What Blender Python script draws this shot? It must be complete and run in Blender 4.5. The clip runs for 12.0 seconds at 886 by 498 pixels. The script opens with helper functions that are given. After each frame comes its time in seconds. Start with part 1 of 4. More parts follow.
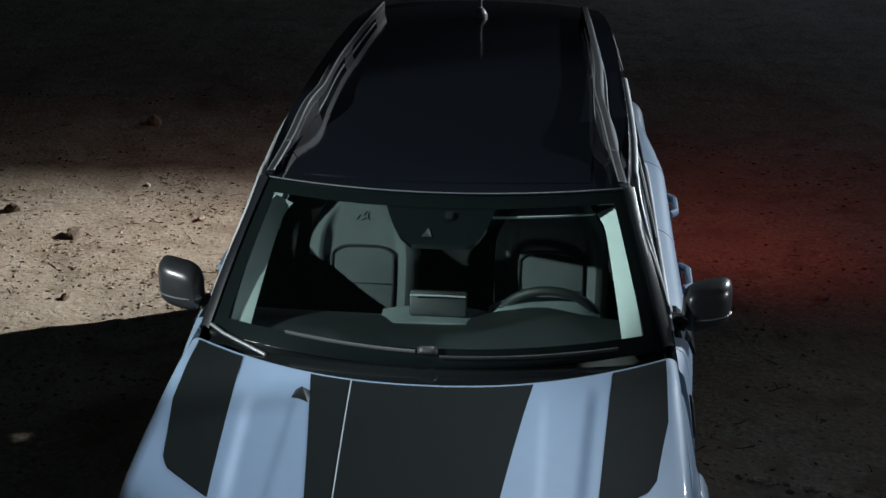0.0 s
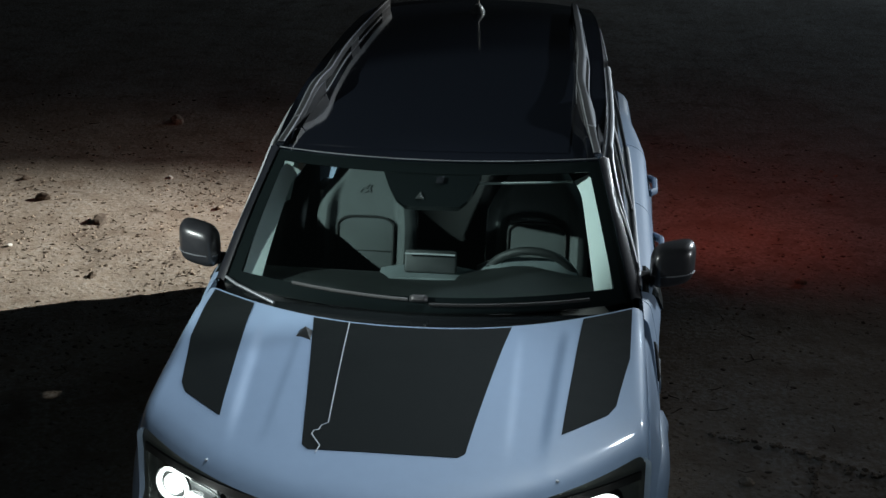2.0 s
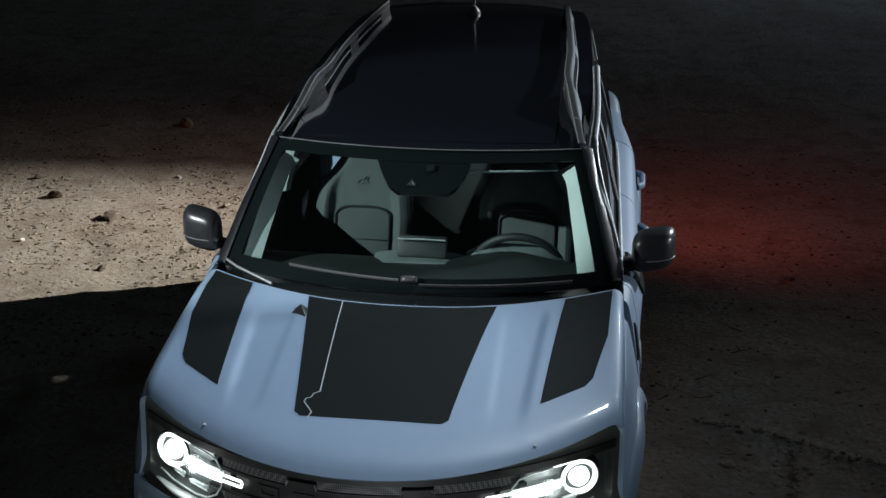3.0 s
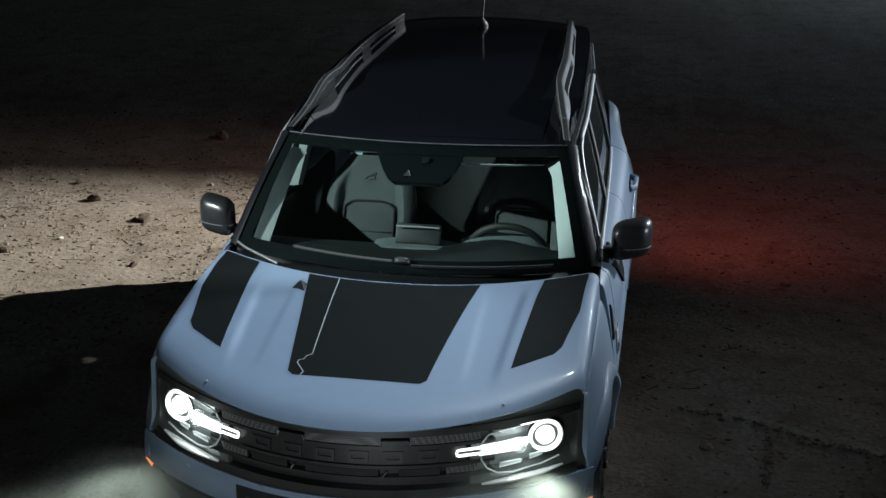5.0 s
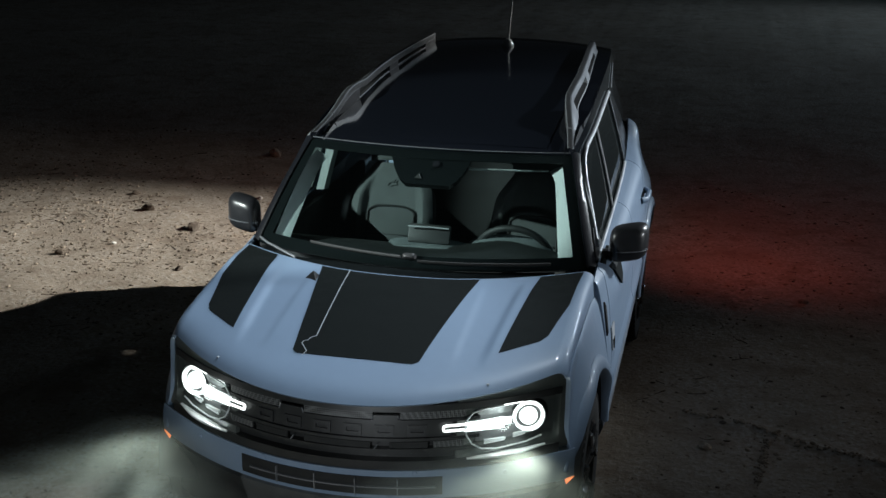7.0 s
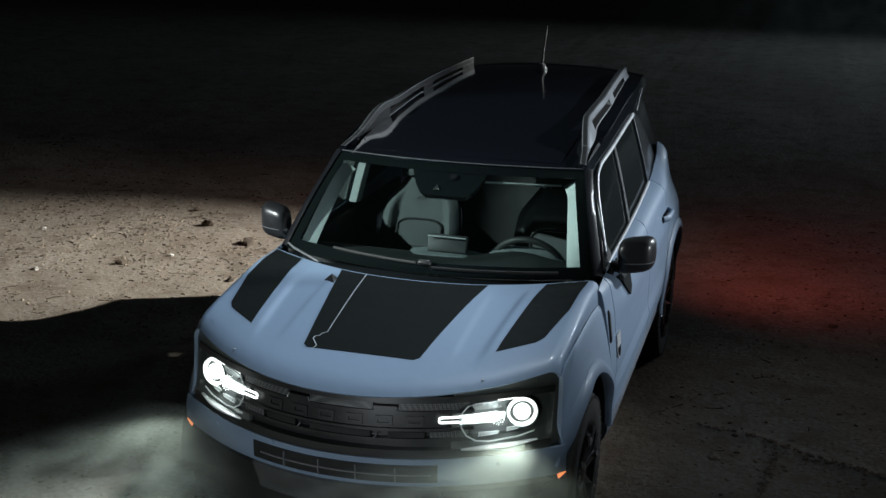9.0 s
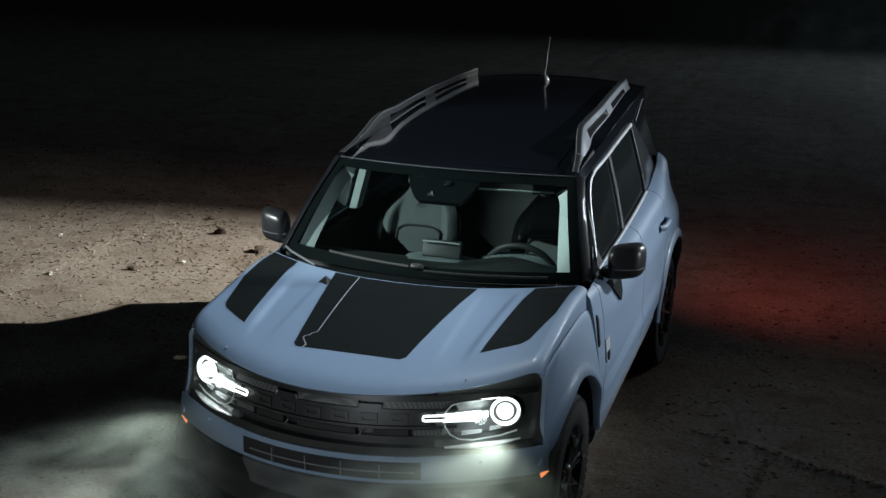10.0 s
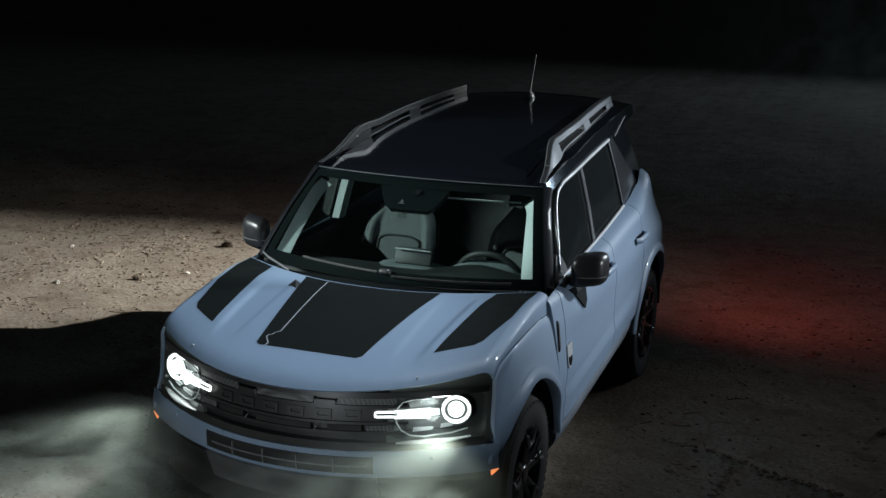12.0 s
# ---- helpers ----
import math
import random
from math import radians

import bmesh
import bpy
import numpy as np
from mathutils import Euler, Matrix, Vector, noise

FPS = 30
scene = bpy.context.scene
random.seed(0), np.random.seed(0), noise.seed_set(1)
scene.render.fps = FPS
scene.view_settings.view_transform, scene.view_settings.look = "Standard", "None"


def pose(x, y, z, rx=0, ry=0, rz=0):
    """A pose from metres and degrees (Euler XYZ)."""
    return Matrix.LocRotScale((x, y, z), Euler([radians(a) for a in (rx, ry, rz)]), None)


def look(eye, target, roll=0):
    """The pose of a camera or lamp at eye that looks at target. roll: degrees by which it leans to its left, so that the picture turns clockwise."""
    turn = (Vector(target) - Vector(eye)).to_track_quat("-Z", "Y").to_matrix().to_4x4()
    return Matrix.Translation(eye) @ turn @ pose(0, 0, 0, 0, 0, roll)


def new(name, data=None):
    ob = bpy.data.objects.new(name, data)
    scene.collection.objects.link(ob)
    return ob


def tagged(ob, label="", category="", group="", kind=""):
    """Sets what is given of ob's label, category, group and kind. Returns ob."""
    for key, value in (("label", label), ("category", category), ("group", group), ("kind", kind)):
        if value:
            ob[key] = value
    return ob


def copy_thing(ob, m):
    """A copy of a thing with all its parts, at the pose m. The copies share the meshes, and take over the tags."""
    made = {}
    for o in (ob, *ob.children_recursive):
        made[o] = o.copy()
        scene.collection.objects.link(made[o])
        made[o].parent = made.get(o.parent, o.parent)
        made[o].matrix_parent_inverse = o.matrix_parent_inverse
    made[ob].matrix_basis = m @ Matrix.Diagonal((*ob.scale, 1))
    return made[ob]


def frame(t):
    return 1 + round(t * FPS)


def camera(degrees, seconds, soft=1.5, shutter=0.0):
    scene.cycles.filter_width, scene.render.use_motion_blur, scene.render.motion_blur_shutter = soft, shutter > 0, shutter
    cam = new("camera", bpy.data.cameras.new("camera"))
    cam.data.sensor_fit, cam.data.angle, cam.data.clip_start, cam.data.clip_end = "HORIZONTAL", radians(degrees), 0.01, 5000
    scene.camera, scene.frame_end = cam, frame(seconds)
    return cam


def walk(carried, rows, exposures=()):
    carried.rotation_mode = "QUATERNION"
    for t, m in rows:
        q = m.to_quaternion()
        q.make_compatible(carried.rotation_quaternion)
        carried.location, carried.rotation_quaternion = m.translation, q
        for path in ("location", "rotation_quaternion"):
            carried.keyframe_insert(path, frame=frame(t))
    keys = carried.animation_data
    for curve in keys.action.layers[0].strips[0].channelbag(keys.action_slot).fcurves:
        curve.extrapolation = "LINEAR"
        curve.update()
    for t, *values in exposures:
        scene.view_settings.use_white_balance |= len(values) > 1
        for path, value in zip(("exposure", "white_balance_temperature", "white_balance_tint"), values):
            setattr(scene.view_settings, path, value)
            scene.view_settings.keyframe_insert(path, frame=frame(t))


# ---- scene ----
cam = camera(36.19, 12.0)
PATH = [
    (0, (0.413, -3.558, 3.089), (0.243, -1.707, 2.349), 0.23),
    (0.5, (0.439, -3.690, 3.081), (0.260, -1.838, 2.348), 0.23),
    (1, (0.482, -3.832, 3.078), (0.293, -1.977, 2.352), 0.30),
    (1.5, (0.526, -3.960, 3.071), (0.330, -2.104, 2.353), 0.34),
    (2, (0.577, -4.115, 3.068), (0.376, -2.256, 2.359), 0.35),
    (2.5, (0.630, -4.245, 3.055), (0.421, -2.383, 2.356), 0.41),
    (3, (0.694, -4.380, 3.043), (0.474, -2.515, 2.355), 0.46),
    (5, (0.998, -4.836, 3.008), (0.703, -2.965, 2.366), 0.67),
    (5.5, (1.084, -4.934, 2.999), (0.765, -3.063, 2.369), 0.72),
    (6, (1.181, -5.029, 2.989), (0.834, -3.158, 2.371), 0.83),
    (6.5, (1.272, -5.110, 2.981), (0.898, -3.242, 2.375), 0.91),
    (7, (1.376, -5.193, 2.973), (0.968, -3.327, 2.380), 0.95),
    (7.5, (1.476, -5.261, 2.967), (1.034, -3.399, 2.386), 0.98),
    (9.5, (1.911, -5.492, 2.937), (1.345, -3.649, 2.405), 1.21),
    (10, (2.020, -5.523, 2.923), (1.433, -3.683, 2.403), 1.31),
    (10.5, (2.138, -5.561, 2.908), (1.531, -3.724, 2.401), 1.32),
    (11, (2.248, -5.584, 2.902), (1.624, -3.750, 2.404), 1.38),
    (11.5, (2.360, -5.604, 2.895), (1.719, -3.774, 2.406), 1.45),
    (12, (2.466, -5.617, 2.887), (1.810, -3.791, 2.405), 1.50),
]
walk(cam, [(t, look(eye, target, roll)) for t, eye, target, roll in PATH])

# ---- light and air ----
world = bpy.data.worlds.new("night_sky")
scene.world = world
world.use_nodes = True
world.node_tree.nodes["Background"].inputs[0].default_value = (0.7, 0.85, 1.0, 1)
world.node_tree.nodes["Background"].inputs[1].default_value = 0.0034


def lamp(name, power, m, colour, cone, blend, soft):
    """A spot lamp at the pose m."""
    data = bpy.data.lights.new(name, "SPOT")
    data.energy, data.color = power, colour
    data.spot_size, data.spot_blend, data.shadow_soft_size = radians(cone), blend, soft
    ob = new(name, data)
    ob.matrix_world = m
    return ob


# lamps outside the view: four at STAND behind the driver's side, the others are weaker; front, ground, far and haze are
# added to lift dark areas
STAND = (8.2, 7.9, 5.3)
lamp("hood_spot", 5200, look(STAND, (0.0, 1.0, 1.25)), (0.84, 0.93, 1.0), 16.5, 0.8, 0.22)
lamp("rear_spot", 15000, look(STAND, (-4.2, 2.9, 0)), (0.95, 0.96, 0.92), 20, 1.0, 0.05)
lamp("wash_spot", 480, look(STAND, (-5.0, 3.6, 0)), (1.0, 0.95, 0.88), 32, 1.0, 0.1)
lamp("key_spot", 2300, look((2.4, 2.2, 7.2), (-0.22, -0.50, 1.1)), (0.80, 0.91, 1.0), 20, 0.6, 0.3)
lamp("cabin_spot", 3500, look((-5.83, -3.1, 4.36), (0.15, 1.35, 1.15)), (0.9, 1.0, 0.98), 14, 0.4, 0.04)
lamp("side_spot", 620, look((8.5, 0.6, 1.6), (0.9, 1.2, 1.20)), (0.9, 0.95, 1.0), 20, 0.8, 0.3)
lamp("front_spot", 1250, look((0.6, -10.5, 2.6), (0.0, -0.6, 0.68)), (0.86, 0.94, 1.0), 10, 0.7, 0.3)
lamp("ground_spot", 130, look(STAND, (1.45, 1.6, 0)), (1.0, 0.84, 0.70), 19, 1.0, 0.1)
lamp("far_spot", 3000, look((15.5, 26.0, 5.0), (12.3, 20.0, 1.4)), (0.6, 0.8, 1.0), 54, 1.0, 1.0)
lamp("haze_spot", 1350, look((11.0, 23.0, 4.0), (3.0, 18.0, 2.2)), (0.6, 0.8, 1.0), 56, 1.0, 0.6)


# ---- materials ----
def material(name, colour, rough=0.5, metal=0.0, coat=0.0, grain=0.0, scale=40.0, bump=0.0, emit=0.0, spots=None, spec=0.5):
    mat = bpy.data.materials.new(name)
    mat.use_nodes = True
    tree = mat.node_tree
    p = tree.nodes["Principled BSDF"]
    p.inputs["Base Color"].default_value = (*colour, 1)
    p.inputs["Roughness"].default_value = rough
    p.inputs["Metallic"].default_value = metal
    p.inputs["Coat Weight"].default_value = coat
    p.inputs["Coat Roughness"].default_value = 0.10
    p.inputs["Specular IOR Level"].default_value = spec
    if emit:
        p.inputs["Emission Color"].default_value = (*colour, 1)
        p.inputs["Emission Strength"].default_value = emit
    if grain or bump:
        where = tree.nodes.new("ShaderNodeTexCoord")
        fine = tree.nodes.new("ShaderNodeTexNoise")
        fine.inputs["Scale"].default_value, fine.inputs["Detail"].default_value = scale, 6
        wide = tree.nodes.new("ShaderNodeTexNoise")
        wide.inputs["Scale"].default_value, wide.inputs["Detail"].default_value = scale / 14, 3
        both = tree.nodes.new("ShaderNodeMath")
        both.operation = "MULTIPLY"
        for n in (fine, wide):
            tree.links.new(where.outputs["Object"], n.inputs["Vector"])
        tree.links.new(fine.outputs["Fac"], both.inputs[0])
        tree.links.new(wide.outputs["Fac"], both.inputs[1])
        if grain:
            ramp = tree.nodes.new("ShaderNodeValToRGB")
            ramp.color_ramp.elements[0].position, ramp.color_ramp.elements[1].position = 0.1, 0.42
            ramp.color_ramp.elements[0].color = (*[c * (1 - grain) for c in colour], 1)
            ramp.color_ramp.elements[1].color = (*[min(1, c * (1 + grain)) for c in colour], 1)
            tree.links.new(both.outputs[0], ramp.inputs[0])
            tree.links.new(ramp.outputs[0], p.inputs["Base Color"])
            gloss = tree.nodes.new("ShaderNodeMapRange")
            gloss.inputs["From Max"].default_value = 0.5
            gloss.inputs["To Min"].default_value, gloss.inputs["To Max"].default_value = max(0.02, rough * 0.8), min(1, rough * 1.25)
            tree.links.new(both.outputs[0], gloss.inputs["Value"])
            tree.links.new(gloss.outputs[0], p.inputs["Roughness"])
        if bump:
            b = tree.nodes.new("ShaderNodeBump")
            b.inputs["Strength"].default_value, b.inputs["Distance"].default_value = bump, 0.004
            tree.links.new(fine.outputs["Fac"], b.inputs["Height"])
            tree.links.new(b.outputs[0], p.inputs["Normal"])
    return mat


def pane(name, tint, gloss=0.06, rough=0.0, pale_veil=0.0):
    """Thin glass: tinted light goes straight through, and some is mirrored."""
    mat = bpy.data.materials.new(name)
    mat.use_nodes = True
    tree = mat.node_tree
    tree.nodes.remove(tree.nodes["Principled BSDF"])
    clear, shine, mix = (tree.nodes.new("ShaderNode" + k) for k in ("BsdfTransparent", "BsdfGlossy", "MixShader"))
    clear.inputs[0].default_value = (*tint, 1)
    shine.inputs["Roughness"].default_value = rough
    edge, bend, add = tree.nodes.new("ShaderNodeLayerWeight"), tree.nodes.new("ShaderNodeMath"), tree.nodes.new("ShaderNodeMath")
    bend.operation, bend.inputs[1].default_value = "POWER", 5
    add.operation, add.inputs[1].default_value, add.inputs[2].default_value = "MULTIPLY_ADD", 0.8, gloss * 0.4
    tree.links.new(edge.outputs["Facing"], bend.inputs[0])
    tree.links.new(bend.outputs[0], add.inputs[0])
    tree.links.new(add.outputs[0], mix.inputs[0])
    tree.links.new(clear.outputs[0], mix.inputs[1])
    tree.links.new(shine.outputs[0], mix.inputs[2])
    last = mix
    # faint diffuse mix stands in for the pale sheen over the dark cabin
    if pale_veil:
        film, last = tree.nodes.new("ShaderNodeBsdfDiffuse"), tree.nodes.new("ShaderNodeMixShader")
        film.inputs[0].default_value = (0.6, 0.72, 0.74, 1)
        last.inputs[0].default_value = pale_veil
        tree.links.new(mix.outputs[0], last.inputs[1])
        tree.links.new(film.outputs[0], last.inputs[2])
    tree.links.new(last.outputs[0], tree.nodes["Material Output"].inputs[0])
    return mat


PAINT = material("blue_grey_paint", (0.172, 0.240, 0.335), 0.52, 0.0, 0.30, 0.04, 300)
PAINT.node_tree.nodes["Principled BSDF"].inputs["Coat Roughness"].default_value = 0.07
DECAL = material("matte_black_vinyl", (0.008, 0.010, 0.010), 0.6, 0, 0, 0.05, 200, spec=0.06)
LINE = material("silver_pinstripe", (0.36, 0.39, 0.42), 0.4)
BLACK = material("gloss_black_paint", (0.0062, 0.0078, 0.0115), 0.09, 0, 1.0)
PILLAR_BLACK = material("satin_black_pillar", (0.007, 0.008, 0.011), 0.34, 0, 0, 0.1, 120, spec=0.4)
PLASTIC = material("dark_textured_plastic", (0.020, 0.021, 0.022), 0.42, 0, 0, 0.25, 260, 0.25)
GRILLE = material("charcoal_grille_plastic", (0.02, 0.021, 0.021), 0.38, 0, 0, 0.2, 200)
MESHY = material("grey_mesh_plastic", (0.06, 0.062, 0.062), 0.5)
MESH = material("perforated_grey_mesh", (0.075, 0.078, 0.078), 0.45)
holes, where = MESH.node_tree.nodes.new("ShaderNodeTexVoronoi"), MESH.node_tree.nodes.new("ShaderNodeTexCoord")
holes.inputs["Scale"].default_value, holes.inputs["Randomness"].default_value = 140, 0.0
dots = MESH.node_tree.nodes.new("ShaderNodeValToRGB")
dots.color_ramp.elements[0].position, dots.color_ramp.elements[1].position = 0.40, 0.52
dots.color_ramp.elements[0].color, dots.color_ramp.elements[1].color = (0.004, 0.004, 0.004, 1), (0.12, 0.125, 0.125, 1)
MESH.node_tree.links.new(where.outputs["Object"], holes.inputs["Vector"])
MESH.node_tree.links.new(holes.outputs["Distance"], dots.inputs[0])
MESH.node_tree.links.new(dots.outputs[0], MESH.node_tree.nodes["Principled BSDF"].inputs["Base Color"])
RAIL_INNER = material("dark_rail_inner_face", (0.012, 0.012, 0.013), 0.6, 0, 0, 0.2, 120, spec=0.2)
CAP = material("satin_black_mirror_cap", (0.022, 0.023, 0.026), 0.34, 0, 0.3, 0.15, 160)
RAIL = material("satin_grey_rail", (0.19, 0.20, 0.215), 0.36, 0.4, 0, 0.1, 120)
TRIM = material("satin_aluminium_trim", (0.46, 0.48, 0.50), 0.42, 0.4, 0, 0.06, 90)
RUBBER = material("tyre_rubber", (0.022, 0.021, 0.02), 0.8, 0, 0, 0.35, 90, 0.4)
RIM = material("gloss_black_alloy", (0.025, 0.026, 0.028), 0.25, 0.4, 0.6)
SILL = material("satin_grey_sill", (0.13, 0.15, 0.18), 0.45, 0.1, 0, 0.15, 120)
CLADDING = material("grey_bumper_plastic", (0.075, 0.08, 0.08), 0.5, 0, 0, 0.2, 220, 0.2)
SURROUND = material("dark_lamp_surround", (0.085, 0.095, 0.088), 0.3, 0, 0.3, 0.1, 90)
LAMP_GREY = material("grey_lamp_panel", (0.20, 0.21, 0.21), 0.3, 0.4)
CUT = material("machined_alloy_edge", (0.5, 0.51, 0.52), 0.25, 0.9)
CHROME = material("chrome_reflector", (0.75, 0.77, 0.78), 0.12, 1.0)
INSIDE = material("dark_cabin_plastic", (0.008, 0.009, 0.009), 0.7, 0, 0, 0.2, 120)
DASH = material("grey_dashboard_skin", (0.014, 0.016, 0.016), 0.55, 0, 0, 0.15, 220, 0.15)
CLOTH = material("grey_seat_cloth", (0.070, 0.079, 0.079), 0.85, 0, 0, 0.2, 180, 0.3)
CLOTH_DARK = material("charcoal_seat_cloth", (0.060, 0.068, 0.068), 0.85, 0, 0, 0.2, 180, 0.3)
BINNACLE = material("grey_instrument_hood", (0.16, 0.185, 0.19), 0.55, 0, 0, 0.15, 220, 0.15)
PILLAR = material("light_grey_pillar_trim", (0.50, 0.54, 0.535), 0.6, 0, 0, 0.05, 150)
BLANK = material("screen_black", (0.01, 0.012, 0.014), 0.15)
LED = material("white_led_bar", (0.93, 1.0, 0.98), 0.3, emit=2.2)
LED_SOFT = material("soft_white_light_guide", (0.8, 0.87, 0.86), 0.4, emit=1.25)
SILVER = material("silvered_lamp_plastic", (0.66, 0.69, 0.69), 0.3, 0.2)
BULB = material("white_projector_beam", (0.95, 1.0, 0.98), 0.3, emit=1.7)
AMBER = material("amber_marker_lens", (1.0, 0.30, 0.10), 0.3, emit=1.0)
RED = material("red_tail_lens", (0.8, 0.02, 0.01), 0.3, emit=3)
GLASS = pane("windscreen_glass", (0.80, 0.90, 0.89), pale_veil=0.0004)
TINT = pane("dark_side_glass", (0.22, 0.25, 0.25), pale_veil=0.013)
LENS = pane("clear_lamp_lens", (0.95, 0.97, 0.97))
QUARTER = material("smoked_quarter_panel", (0.022, 0.024, 0.027), 0.22, 0, 0.3, 0.1, 60)
FRIT = material("black_glass_border", (0.007, 0.0085, 0.009), 0.12)


# ---- mesh tools ----
def link(name, verts, faces, mat, parent=None, label="", smooth=40):
    me = bpy.data.meshes.new(name)
    me.from_pydata([tuple(map(float, v)) for v in verts], [], faces)
    bm = bmesh.new()
    bm.from_mesh(me)
    bmesh.ops.recalc_face_normals(bm, faces=bm.faces)
    bm.to_mesh(me)
    bm.free()
    me.materials.append(mat)
    if smooth:
        me.shade_smooth()
        me.set_sharp_from_angle(angle=radians(smooth))
    ob = new(name, me)
    ob.parent = parent
    if label:
        ob["label"] = label
    return ob


def shell(name, P, mat, parent=None, thick=0.004, label="", smooth=40):
    """A sheet through a grid of places, given a real thickness towards its back."""
    P = np.asarray(P, float)
    nu, nv = P.shape[:2]
    du, dv = np.gradient(P, axis=0), np.gradient(P, axis=1)
    n = np.cross(du, dv)
    n /= np.linalg.norm(n, axis=2, keepdims=True) + 1e-12
    Q = P - n * thick
    verts = np.concatenate([P.reshape(-1, 3), Q.reshape(-1, 3)])
    k, faces = nu * nv, []
    at = lambda i, j: i * nv + j
    for i in range(nu - 1):
        for j in range(nv - 1):
            a, b, c, d = at(i, j), at(i + 1, j), at(i + 1, j + 1), at(i, j + 1)
            faces += [(a, b, c, d), (k + d, k + c, k + b, k + a)]
    rim = [at(i, 0) for i in range(nu)] + [at(nu - 1, j) for j in range(1, nv)] + [at(i, nv - 1) for i in range(nu - 2, -1, -1)] + [at(0, j) for j in range(nv - 2, 0, -1)]
    for a, b in zip(rim, rim[1:] + rim[:1]):
        faces.append((b, a, k + a, k + b))
    return link(name, verts, faces, mat, parent, label, smooth)


def sheet(f, us, vs):
    return np.array([[f(u, v) for v in vs] for u in us])


def tube(name, path, radius, mat, parent=None, n=10, label="", flat=1.0, closed=False, up=(0, 0, 1)):
    """A round or flattened bar along a path; radius may be one for each place."""
    path = [Vector(p) for p in path]
    m = len(path)
    radii = radius if hasattr(radius, "__len__") else [radius] * m
    verts, faces = [], []
    for i, p in enumerate(path):
        t = (path[(i + 1) % m] - path[i - 1]) if closed else (path[min(i + 1, m - 1)] - path[max(i - 1, 0)])
        side = t.cross(Vector(up)).normalized()
        top = side.cross(t).normalized()
        for j in range(n):
            a = 2 * math.pi * (j + 0.5) / n
            verts.append(p + radii[i] * (math.cos(a) * side + flat * math.sin(a) * top))
    for i in range(m if closed else m - 1):
        for j in range(n):
            a, b = i * n, ((i + 1) % m) * n
            faces.append((a + j, a + (j + 1) % n, b + (j + 1) % n, b + j))
    if not closed:
        faces += [tuple(range(n))[::-1], tuple(range((m - 1) * n, m * n))]
    return link(name, verts, faces, mat, parent, label, 50)


def box(name, size, m, mat, parent=None, bevel=0.006, label="", taper=(1, 1), cuts=2):
    bm = bmesh.new()
    bmesh.ops.create_cube(bm, size=1)
    for v in bm.verts:
        if v.co.z > 0:
            v.co.x *= taper[0]
            v.co.y *= taper[1]
        v.co = Vector((v.co.x * size[0], v.co.y * size[1], v.co.z * size[2]))
    if bevel:
        bmesh.ops.bevel(bm, geom=bm.edges[:], offset=min(bevel, min(size) * 0.45), segments=cuts, profile=0.5, affect="EDGES")
    bmesh.ops.transform(bm, matrix=m, verts=bm.verts)
    me = bpy.data.meshes.new(name)
    bm.to_mesh(me)
    bm.free()
    me.materials.append(mat)
    me.shade_smooth()
    me.set_sharp_from_angle(angle=radians(35))
    ob = new(name, me)
    ob.parent = parent
    if label:
        ob["label"] = label
    return ob


def lathe(name, profile, m, mat, parent=None, n=40, label="", smooth=35):
    """A turned body: radius and height pairs round the local z."""
    verts, faces = [], []
    for r, z in profile:
        for j in range(n):
            a = 2 * math.pi * j / n
            verts.append(m @ Vector((r * math.cos(a), r * math.sin(a), z)))
    for i in range(len(profile) - 1):
        for j in range(n):
            faces.append((i * n + j, i * n + (j + 1) % n, (i + 1) * n + (j + 1) % n, (i + 1) * n + j))
    return link(name, verts, faces, mat, parent, label, smooth)


def curve(xs, ys):
    """A smooth curve through a few stations."""
    xs, ys = np.array(xs, float), np.array(ys, float)
    slope = np.gradient(ys, xs)

    def f(x):
        x = min(max(x, xs[0]), xs[-1])
        i = min(max(int(np.searchsorted(xs, x)) - 1, 0), len(xs) - 2)
        h = xs[i + 1] - xs[i]
        t = (x - xs[i]) / h
        return float((2 * t**3 - 3 * t**2 + 1) * ys[i] + (t**3 - 2 * t**2 + t) * h * slope[i] + (3 * t**2 - 2 * t**3) * ys[i + 1] + (t**3 - t**2) * h * slope[i + 1])
    return f


lin = np.linspace


# ---- ground ----
def ground_height(x, y):
    near = min(1.0, max(0.0, (abs(x) - 0.6) / 1.5, (abs(y - 1.3) - 2.3) / 1.5))
    far = math.hypot(x, y - 1.5)
    h = 0.030 * noise.noise((x * 0.7, y * 0.7, 3.1)) + 0.014 * noise.noise((x * 2.6, y * 2.6, 7.7)) + 0.006 * noise.noise((x * 9, y * 9, 1.3))
    d = abs((x - 1.3) * 0.42 + (y - 1.62) * 0.907 + 0.05 * noise.noise((x * 2, y * 2, 5)))
    if x > 1.0:
        h += 0.035 * math.exp(-(d / 0.05) ** 2) * (0.6 + noise.noise((x * 3, y * 3, 2)))
    return h * near + 0.0006 * max(0, far - 10) ** 1.3 * noise.noise((x * 0.05, y * 0.05, 9.9))


